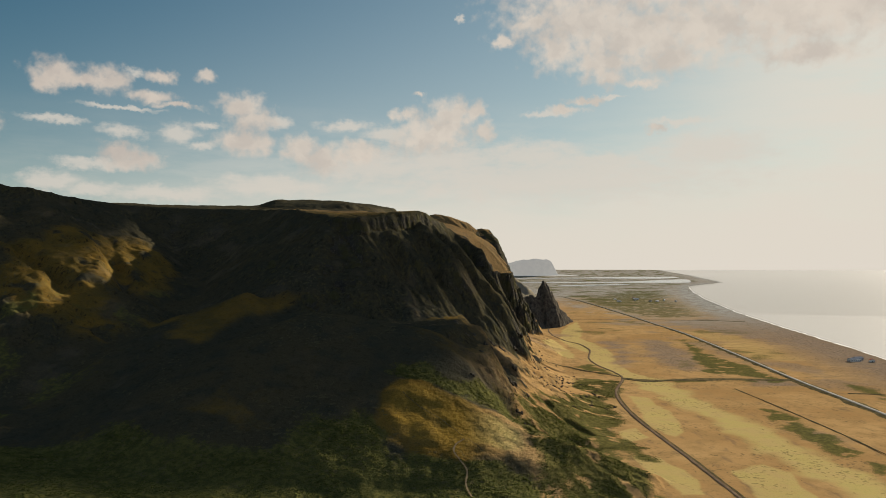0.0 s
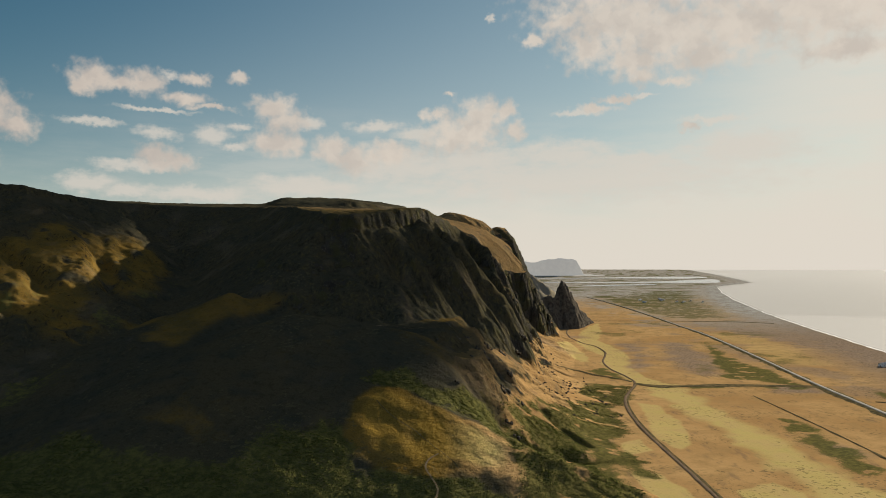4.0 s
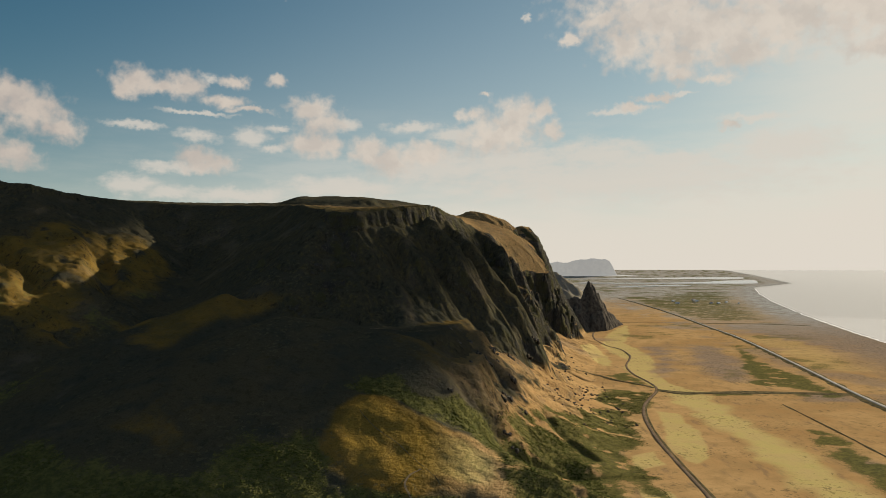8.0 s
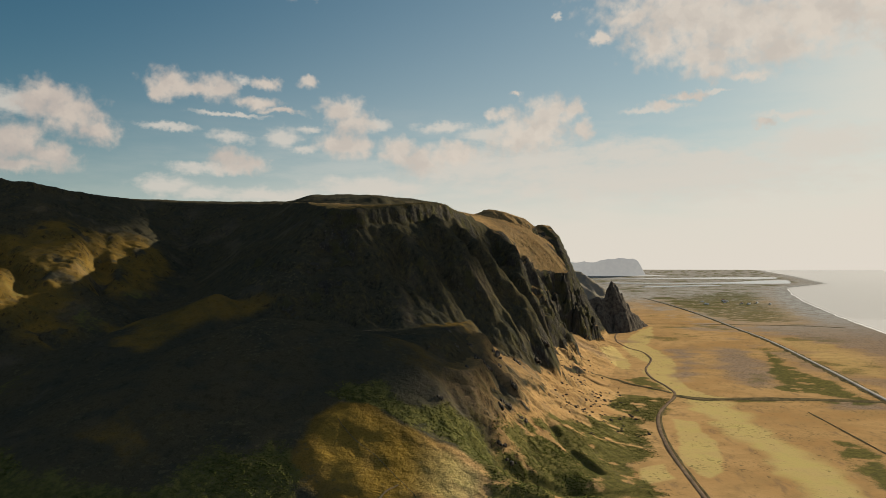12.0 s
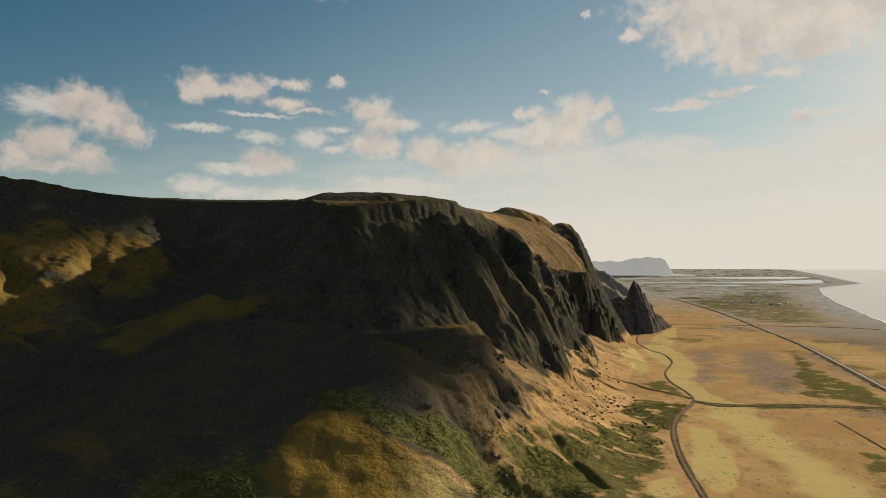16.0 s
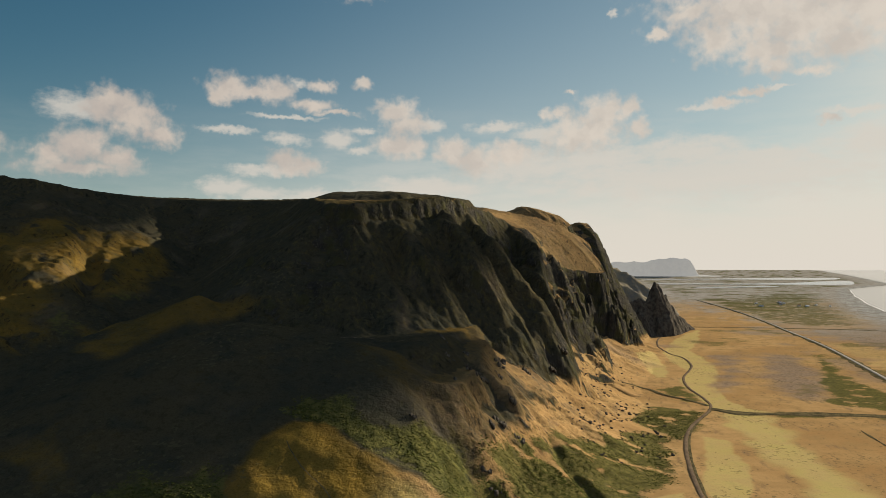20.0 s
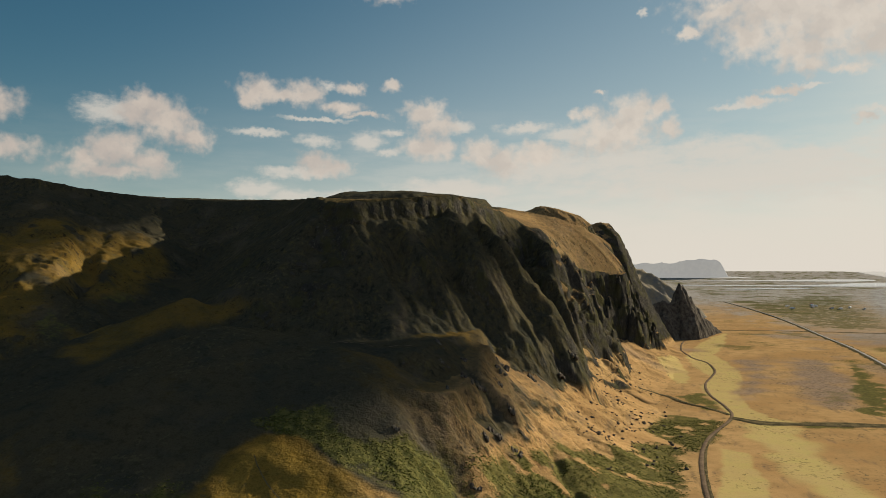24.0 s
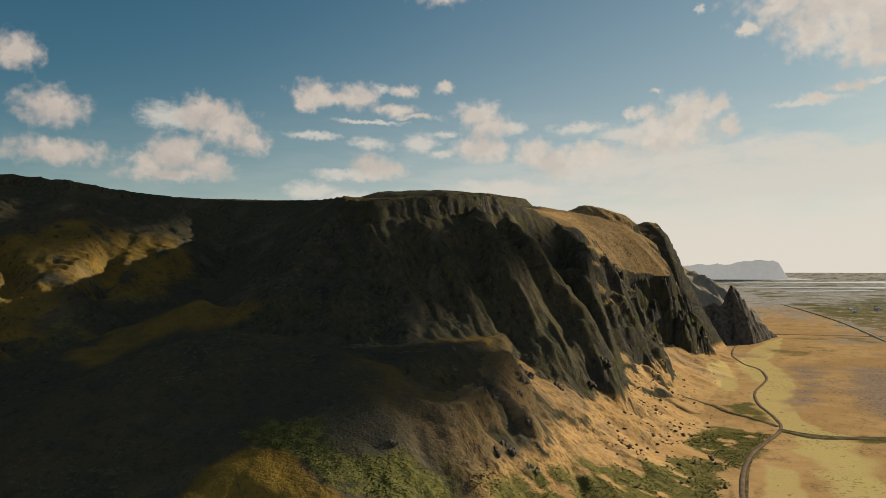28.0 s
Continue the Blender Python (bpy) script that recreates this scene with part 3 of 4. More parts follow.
    z = z + (1.8 * rough(x, y, 60, 91, 2) + np.where(first == 1, 0.25, 0.7) * rough(x, y, 9, 95, 3)) * ramp(z, 2, 14)
    z = z + (np.where(first == 0, 0, 0.8) * rough(x, y, 16, 97, 3) + 0.25 * np.abs(ripple(x, y, 6.5, 99))) * ramp(z, 6, 30)
    z = z - 400 * ramp(x, -1250, -1450) - 400 * ramp(y, 1950, 2060) * ramp(x, -60, -400)
    form = np.select([first == 1, first == 2, first == 3, gap + cut < 0, steep > 1.0], [np.where(back > np.maximum(front, shelf), 6, np.where(front > shelf, 7, 4)), 3, 5, 0, 1], 2)
    return z, form


def compress(x, y, z):
    """Draws what lies beyond 2.5 km closer along its line of sight, so that the horizon fits in the clipping distance."""
    ox, oy, oz, near = 75.0, 130.0, 148.0, 2500.0
    far = np.hypot(x - ox, y - oy)
    new_far = np.where(far > near, near * (1 + 0.375 * np.log(np.maximum(far, near) / near)), far)
    k = new_far / np.maximum(far, 1e-6)
    return ox + (x - ox) * k, oy + (y - oy) * k, oz + (z - oz) * k


# ---- building meshes ----


def link_mesh(name, points, faces, mat, parent=None, label="", smooth=True, cover=None, normals=None):
    me = bpy.data.meshes.new(name)
    points, faces = np.asarray(points, np.float32), np.asarray(faces, np.int32)
    me.vertices.add(len(points))
    me.vertices.foreach_set("co", points.ravel())
    width = faces.shape[1]
    me.loops.add(faces.size)
    me.loops.foreach_set("vertex_index", faces.ravel())
    me.polygons.add(len(faces))
    me.polygons.foreach_set("loop_start", np.arange(0, faces.size, width, dtype=np.int32))
    me.update(calc_edges=True)
    if smooth:
        me.polygons.foreach_set("use_smooth", np.ones(len(faces), bool))
    if cover is not None:
        me.attributes.new("cover", "FLOAT_COLOR", "POINT").data.foreach_set("color", np.asarray(cover, np.float32).ravel())
    if normals is not None:
        me.normals_split_custom_set_from_vertices(np.asarray(normals, np.float32))
    me.materials.append(mat)
    ob = new(name, me)
    if parent:
        ob.parent = parent
    if label:
        tagged(ob, label)
    return ob


def grid_faces(rows, cols):
    i = np.arange(rows * cols).reshape(rows, cols)
    return np.stack([i[:-1, :-1], i[:-1, 1:], i[1:, 1:], i[1:, :-1]], -1).reshape(-1, 4)


def grid_normals(x, y, z):
    dx, dy = np.gradient(np.stack([x, y, z], -1), axis=1), np.gradient(np.stack([x, y, z], -1), axis=0)
    n = np.cross(dx, dy)
    return n / np.maximum(np.linalg.norm(n, axis=-1, keepdims=True), 1e-9)


def part(name, bm, mat, parent=None, label=""):
    me = bpy.data.meshes.new(name)
    bm.to_mesh(me)
    bm.free()
    me.materials.append(mat)
    ob = new(name, me)
    if parent:
        ob.parent = parent
    if label:
        tagged(ob, label)
    return ob


def empty(name, label, category, group="", at=(0, 0, 0)):
    ob = new(name)
    ob.location = at
    return tagged(ob, label, category, group)


# ---- where the plants and soils are ----
# Areas of the plain, as corners
STRIP = [(226, 998), (267, 1060), (297, 979), (305, 767), (309, 627), (311, 544), (300, 440), (240, 440), (249, 499), (245, 653), (241, 816)]
PALE = [[(209, 894), (233, 875), (232, 776), (220, 690), (201, 663), (190, 681), (190, 748)],
        [(362, 2081), (327, 1778), (285, 1586), (294, 1482), (298, 1390), (292, 1300), (269, 1177), (265, 1084), (276, 1034), (305, 1010), (280, 985), (234, 999), (230, 1067), (218, 1204), (232, 1260),
         (242, 1308), (231, 1387), (224, 1528), (251, 1705), (305, 1931)],
        [(205, 563), (242, 588), (249, 556), (238, 470), (194, 470)], [(154, 697), (181, 721), (180, 668), (154, 653)],
        [(147, 614), (169, 601), (179, 541), (174, 499), (151, 499), (146, 548)], [(177, 1428), (218, 1528), (225, 1346), (218, 1236), (193, 1235)]]
EAST_FIELD = [(547, 1826), (642, 1704), (675, 1410), (575, 1202), (487, 1202), (526, 1514)]
SCRUB = [[(66, 690), (84, 712), (118, 792), (158, 880), (184, 935), (178, 825), (173, 727), (151, 705), (147, 660), (165, 632), (160, 590), (140, 622), (138, 567), (143, 480), (170, 430), (56, 430), (60, 510), (56, 570), (54, 640)],
         [(152, 928), (180, 1016), (211, 1027), (229, 1000), (203, 902), (190, 869)]]
SCRUB_EAST = [[(330, 801), (344, 792), (339, 704), (336, 619), (311, 597), (305, 638), (311, 692), (317, 756)], [(322, 584), (331, 579), (313, 548), (312, 559)],
         [(483, 1573), (444, 1293), (452, 1135), (440, 1010), (417, 1040), (365, 1075), (391, 1202)], [(205, 1060), (232, 1050), (222, 1180), (200, 1140)],
         [(300, 1016), (448, 1000), (420, 985), (366, 993), (300, 990)], [(480, 760), (500, 990), (520, 990), (500, 760)]]
SCRUB_FAR = [[(588, 3420), (1050, 4500), (1250, 4300), (840, 2275), (675, 2225), (580, 2342)]]
SOIL = [[(304, 1514), (362, 1573), (325, 1362), (290, 1200), (268, 1135), (264, 1167), (299, 1362)], [(396, 1573), (437, 1514), (429, 1318), (383, 1104), (335, 1104), (340, 1277)],
        [(326, 692), (337, 670), (324, 638), (310, 648)], [(561, 2046), (617, 1704), (632, 1363), (660, 1300), (760, 1600), (860, 2200), (700, 2150)], [(400, 1020), (450, 1000), (445, 960), (380, 970)]]
SHORE = [(560, 200), (600, 600), (655, 950), (718, 1254), (769, 1513), (810, 1745), (866, 2060), (971, 2578), (1152, 3387), (1409, 4405), (1754, 5611), (2500, 7000), (3900, 12500), (7400, 27000), (9000, 40000)]


def shore_gap(x, y):
    """How far east of the shore line a place is: negative on land."""
    ys, xs = [p[1] for p in SHORE], [p[0] for p in SHORE]
    return x - 16 - np.interp(y, ys, xs, left=560) - 4 * rough(x, y, 220, 101, 3)


def plain_cover(x, y):
    wob = 9 * rough(x, y, 45, 111, 4)
    blur = np.clip(np.hypot(x, y) / 180, 3, 40)
    olive = 0.75 * ramp(rough(x, y, 190, 137, 5), -0.1, 0.5) * ramp(y, 1700, 2300) * ramp(x, 500, 620)
    scrub, pale, soil = np.zeros(x.shape), np.zeros(x.shape), np.zeros(x.shape)
    for p in PALE:
        pale = np.maximum(pale, 0.82 * ramp(area(x, y, p) + 0.5 * wob, 0.6 * blur + 3, -0.6 * blur - 3))
    pale = np.maximum(pale, 0.70 * ramp(area(x, y, EAST_FIELD) + 1.2 * wob, 14, -10))
    pale = np.maximum(pale, 0.84 * ramp(area(x, y, STRIP) + 1.1 * wob, 24, -22))
    for p in SCRUB + SCRUB_EAST + SCRUB_FAR:
        far_off = min(q[1] for q in p) > 2000
        scrub = np.maximum(scrub, (0.62 if far_off else 1.0) * ramp(area(x, y, p) + (9 if far_off else 1.1) * wob, 10, -12))
    patches = rough(x, y, 140, 121, 4)
    scrub = np.maximum(scrub * ramp(rough(x, y, 22, 125, 4), -0.9, -0.1), 0.55 * ramp(patches + 0.5 * rough(x, y, 40, 127, 4), 0.15, 0.95) * ramp(y, 900, 1150) * ramp(x, 260, 310))
    for p in SOIL:
        soil = np.maximum(soil, 0.85 * ramp(area(x, y, p) + 2.5 * wob, 20, -25))
    soil = np.maximum(soil, 0.6 * ramp(rough(x, y, 260, 131, 5), 0.35, 0.8) * ramp(y, 900, 1500))
    soil = np.maximum(soil, 0.6 * ramp(rough(x, y, 90, 139, 4), -0.1, 0.4) * ramp(x, 440, 480) * ramp(y, 850, 1000) * ramp(area(x, y, EAST_FIELD), -5, 15))
    # grey soil spreads far out, where its colour also carries the haze
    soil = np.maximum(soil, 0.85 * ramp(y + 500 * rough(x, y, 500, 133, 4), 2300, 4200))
    soil = np.maximum(soil, 0.45 * ramp(x + 60 * rough(x, y, 120, 135, 4) - 0.02 * y, 470, 560) * ramp(y, 1500, 2000))
    scrub = np.maximum(scrub, olive)
    sea = shore_gap(x, y)
    beach = ramp(sea + 14 * rough(x, y, 160, 141, 4), -175 - 0.03 * np.clip(y, 0, 4000), -60)
    soil = np.maximum(soil, beach)
    pale, scrub = np.maximum(pale, 0.5) * (1 - soil * 0.3), scrub * (1 - beach)
    return np.stack([scrub, pale, soil, np.zeros(x.shape)], -1)


# Plants of the foothill and the valley floor, as corners of areas
SIDE_SCRUB = [(-34, 586), (-16, 593), (7, 588), (12, 605), (28, 612), (44, 627), (54, 622), (60, 600), (66, 560), (60, 545), (36, 559), (11, 564), (-6, 570), (-23, 572)]
FLOOR_SCRUB = [(-340, 500), (-230, 515), (-190, 498), (-107, 482), (-85, 512), (-60, 530), (-36, 509), (-31, 491), (12, 488), (61, 488), (90, 500), (125, 470), (125, 300), (-420, 300)]
GOLD_FIELD = [(-46, 548), (-33, 566), (-16, 571), (4, 560), (39, 551), (55, 537), (50, 508), (12, 492), (-17, 496), (-44, 520)]
# Gold grass where the sun strikes, its light put into the colour
SUNLIT_GOLD_WEST = [(-470, 830), (-440, 900), (-430, 960), (-380, 985), (-345, 955), (-314, 899), (-318, 845), (-334, 815), (-350, 790), (-336, 752), (-311, 726), (-312, 700), (-380, 690), (-460, 760)]
SUNLIT_GOLD_RIDGE = [(-297, 756), (-246, 750), (-221, 756), (-199, 768), (-192, 774), (-171, 774), (-140, 771), (-172, 747), (-195, 725), (-201, 702), (-215, 679), (-240, 684), (-250, 725)]
SUNLIT_GOLD_PATCH = [(-184, 526), (-168, 536), (-160, 558), (-145, 539), (-130, 526), (-109, 503), (-135, 502), (-149, 515), (-166, 518)]


def hill_scrub(x, y, z):
    """Low bushes on the valley floor and the sides of the foothill."""
    n = 9 * rough(x, y, 40, 151, 4)
    grow = np.maximum(ramp(area(x, y, FLOOR_SCRUB) + 1.5 * n, 14, -14), ramp(area(x, y, SIDE_SCRUB) + 1.6 * n, 10, -14))
    left = 0.6 * ramp(rough(x, y, 60, 153, 4), 0.1, 0.5) * ramp(x, -260, -330) * ramp(z, 150, 110)
    return np.clip(np.maximum(grow, left) - ramp(area(x, y, GOLD_FIELD) + 0.6 * n, 4, -4) - ramp(area(x, y, SUNLIT_GOLD_PATCH) + 0.3 * n, 3, -3), 0, 1)


def prow_line(y):
    return np.interp(y, [p[1] for p in PROW[::-1]] + [1200, 1260], [p[0] for p in PROW[::-1]] + [-60, -200])


def build_mountain():
    def spaced(*stretches):
        out = []
        for a, b, s in stretches:
            out.append(np.arange(a, b, s))
        return np.concatenate(out)

    xs = spaced((-1450, -900, 22), (-900, -560, 7), (-560, -330, 3.2), (-330, 190, 2.2), (190, 300, 5))
    ys = spaced((310, 430, 12), (430, 960, 2.2), (960, 1240, 2.8), (1240, 1900, 3.4), (1900, 2090, 14))
    x, y = np.meshgrid(xs, ys)
    z, form = mountain_height(x, y)
    normals = grid_normals(x, y, z)
    up = normals[..., 2]
    craggy = np.where((y > 1722) & (x > 60), 0.25, 0) + np.where(x < -280, -0.45, 0) + np.where((form == 1) & (y < 1250), -0.14 - 0.1 * ramp(y, 1100, 950), 0)
    rock = ramp(up - craggy + 0.12 * rough(x, y, 40, 163, 3), np.where(form == 0, 0.62, 0.76), np.where(form == 0, 0.4, 0.52)) * ramp(z, 6, 18) * np.where(form > 3, 0.2, 1.0)
    scrub = hill_scrub(x, y, z)
    n = rough(x, y, 80, 161, 4)
    gold = np.maximum(1.25 * ramp(area(x, y, GOLD_FIELD) + 14 * n, 16, -14), 0.6 * ramp(area(x, y, SUNLIT_GOLD_PATCH) + 6 * n, 5, -4))
    gold = np.maximum(gold, np.maximum(np.where(form == 3, 0.9, 0) * ramp(y + 14 * n, 745, 800) * ramp(up, 0.6, 0.76), np.where(form < 2, 0.85, 0) * ramp(x - prow_line(y) + 12 * n, -6, 10) * ramp(y, 1000, 1110) * ramp(up + 0.16 * n + 0.22 * rough(x, y, 34, 167, 3), 0.27, 0.50) * ramp(z + 24 * n, 58, 96)))
    # plateau strip before the table: sunlight put into a paler colour
    gold = np.maximum(gold, np.where(form == 0, 0.12 + 0.6 * ramp(y, 1330, 1230) * ramp(x, -280, -200), 0))
    # sunlit western slope and ridge crest, painted gold over the dark grass
    gold = np.maximum(gold, 1.15 * ramp(area(x, y, SUNLIT_GOLD_WEST) + 26 * n, 26, -14) * ramp(rough(x, y, 30, 173, 4), -1.0, -0.3))
    gold = np.maximum(gold, 1.0 * ramp(area(x, y, SUNLIT_GOLD_RIDGE) + 12 * n, 14, -12))
    gold = np.maximum(gold, 0.7 * np.where(form > 3, 1, 0) * ramp(x + 22 * n + 20 * rough(x, y, 26, 175, 3), -60, 12) * ramp(y, 590, 640))
    gold = np.where(form == 0, gold * ramp(np.hypot((x + 212) / 122, (y - 1500) / 250), 1.0, 1.3), gold)
    gold = np.maximum(gold, 0.3 * ramp(rough(x, y, 28, 165, 4), 0.15, 0.6) * np.where(form > 3, 1.0, 0.9) * ramp(up, 0.7, 0.9))
    pale = 0.33 * gold + 0.10 * ramp(n, 0.0, 0.6) * ramp(up, 0.8, 0.95)
    pale = np.maximum(pale, 0.80 * ramp(area(x, y, GOLD_FIELD) + 14 * n, 16, -14))
    soil = 0.15 * ramp(rough(x, y, 50, 171, 4), 0.2, 0.7) * ramp(up, 0.95, 0.8)
    # the plain's own plants run on up the lowest slope
    low = ramp(z, 50, 36) * ramp(x, 48, 66) * (1 - rock)
    cover = np.stack([scrub, pale, soil, rock], -1)
    cover = cover * (1 - low[..., None]) + plain_cover(x, y) * low[..., None]
    faces = grid_faces(*x.shape)
    points = np.stack([x, y, z], -1).reshape(-1, 3)
    shown = points[faces][:, :, 2].max(1) > -4
    kind = form.reshape(-1)[faces[:, 0]]
    mountain = empty("mountain", "steep grassy table mountain with dark basalt cliffs above the plain", "mountain", at=(0, 1200, 0))
    foothill = empty("foothill", "low rounded foothill with tan grass and dark scrub below the cliffs", "hill", at=(-60, 660, 0))
    names = {0: ("plateau", mountain, "tan grass plateau"), 1: ("cliff_face", mountain, "dark layered basalt cliff"), 2: ("grass_slope", mountain, "brown grass slope with gullies"),
             3: ("scree_slope", mountain, "golden grass over scree"), 4: ("slope", foothill, ""), 6: ("mound", foothill, "rounded grassy mound"), 7: ("knoll", foothill, "broad grassy knoll"), 5: ("valley_floor", None, "")}
    for k, (name, parent, label) in names.items():
        mine = faces[shown & (kind == k)]
        used, index = np.unique(mine, return_inverse=True)
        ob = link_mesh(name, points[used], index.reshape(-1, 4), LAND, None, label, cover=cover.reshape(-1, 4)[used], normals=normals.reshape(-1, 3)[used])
        if parent:
            ob.parent = parent
            ob.matrix_parent_inverse = Matrix.Translation(parent.location).inverted()
        else:
            tagged(ob, "scrub-covered valley floor in front of the foothill", "ground", kind="structure")


def build_ground():
    """The coastal plain, one sheet out to the horizon, round the middle of the flight."""
    degrees = np.concatenate([np.arange(-180, -12, 2.0), np.arange(-12, 44, 0.14), np.arange(44, 180.1, 2.0)])
    far = np.concatenate([[1, 60, 150], 250 * 1.0068 ** np.arange(0, 560), 250 * 1.0068 ** 560 * 1.06 ** np.arange(1, 18)])
    a, r = np.meshgrid(np.radians(degrees), far)
    x, y = 75 + r * np.sin(a), 130 + r * np.cos(a)
    sea = shore_gap(x, y)
    z = 1.0 + 0.35 * rough(x, y, 60, 181, 3) - 9 * ramp(sea, -45, 25)
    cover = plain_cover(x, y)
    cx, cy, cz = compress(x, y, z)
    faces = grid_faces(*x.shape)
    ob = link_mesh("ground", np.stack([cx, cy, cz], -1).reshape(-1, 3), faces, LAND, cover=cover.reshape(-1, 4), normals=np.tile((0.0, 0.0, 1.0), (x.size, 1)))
    tagged(ob, "flat coastal plain of tan grass, scrub and grey sand", "ground", kind="structure")


def build_sea():
    degrees = np.arange(0, 181, 0.5)
    far = np.concatenate([[400], 450 * 1.03 ** np.arange(0, 143)])
    a, r = np.meshgrid(np.radians(degrees), far)
    x, y = 75 + r * np.sin(a), 130 + r * np.cos(a)
    cx, cy, cz = compress(x, y, -2.2 + 0 * x)
    faces = grid_faces(*x.shape)
    wet = shore_gap(x, y).reshape(-1)[faces].max(1) > -60
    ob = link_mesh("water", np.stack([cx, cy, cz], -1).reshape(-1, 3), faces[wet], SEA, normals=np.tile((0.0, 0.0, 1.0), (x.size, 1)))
    tagged(ob, "calm sea, the pale shine of the hazy sky put into its colour", "sea", kind="structure")


# Lobes of the added shade cloud, seen along the sun's rays: metres across, metres up, half width, half height
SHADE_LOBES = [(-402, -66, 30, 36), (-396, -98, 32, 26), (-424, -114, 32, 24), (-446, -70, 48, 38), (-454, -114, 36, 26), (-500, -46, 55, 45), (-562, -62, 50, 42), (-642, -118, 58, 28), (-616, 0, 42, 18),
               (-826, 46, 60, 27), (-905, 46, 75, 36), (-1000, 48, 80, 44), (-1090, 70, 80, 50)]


def build_shade_cloud():
    """An unseen cloud added sunward, its lobes placed to shade foothill and western slopes."""
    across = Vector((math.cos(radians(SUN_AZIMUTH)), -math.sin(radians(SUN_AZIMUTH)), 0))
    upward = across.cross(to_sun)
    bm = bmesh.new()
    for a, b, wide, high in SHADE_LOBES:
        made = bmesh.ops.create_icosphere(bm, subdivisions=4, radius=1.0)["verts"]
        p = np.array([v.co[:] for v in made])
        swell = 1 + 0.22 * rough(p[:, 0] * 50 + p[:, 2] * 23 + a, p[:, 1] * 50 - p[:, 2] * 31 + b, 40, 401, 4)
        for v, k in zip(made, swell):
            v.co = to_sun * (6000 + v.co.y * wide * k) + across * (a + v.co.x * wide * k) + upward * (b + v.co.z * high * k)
    tagged(part("cloud", bm, VAPOUR), "unseen cloud added before the sun to shade the foothill and western slopes", "cloud", kind="structure")


def smooth_line(points, spacing=6.0):
    """A rounded line through points."""
    p = np.array(points, float)
    p = np.vstack([2 * p[0] - p[1], p, 2 * p[-1] - p[-2]])
    out = []
    for k in range(1, len(p) - 2):
        count = max(2, int(np.linalg.norm(p[k + 1] - p[k]) / spacing))
        for t in np.arange(count) / count:
            out.append(0.5 * (2 * p[k] + (p[k + 1] - p[k - 1]) * t + (2 * p[k - 1] - 5 * p[k] + 4 * p[k + 1] - p[k + 2]) * t ** 2
                              + (3 * p[k] - p[k - 1] - 3 * p[k + 1] + p[k + 2]) * t ** 3))
    out.append(p[-2])
    return np.array(out)


def ribbon(name, points, profile, mat, spacing=6.0, parent=None, label="", jitter=0.0, drape=False):
    """A strip along a line; profile: (offset to the right, height) across it."""
    line = smooth_line(points, spacing)
    way = np.gradient(line, axis=0)
    way /= np.linalg.norm(way, axis=1, keepdims=True)
    right = np.stack([way[:, 1], -way[:, 0]], -1)
    off, high = np.array(profile, float).T
    sway = 1 + jitter * ripple(line[:, 0], line[:, 1], 25, 7)[:, None]
    x = line[:, :1] + right[:, :1] * off * sway
    y = line[:, 1:2] + right[:, 1:] * off * sway
    rise = np.maximum(mountain_height(x[:, 1:2], y[:, 1:2])[0].max(1, keepdims=True) - 0.9, 0) if drape else 0
    cx, cy, cz = compress(x, y, np.broadcast_to(high, x.shape) + rise)
    return link_mesh(name, np.stack([cx, cy, cz], -1).reshape(-1, 3), grid_faces(*x.shape), mat, parent, label, smooth=False)


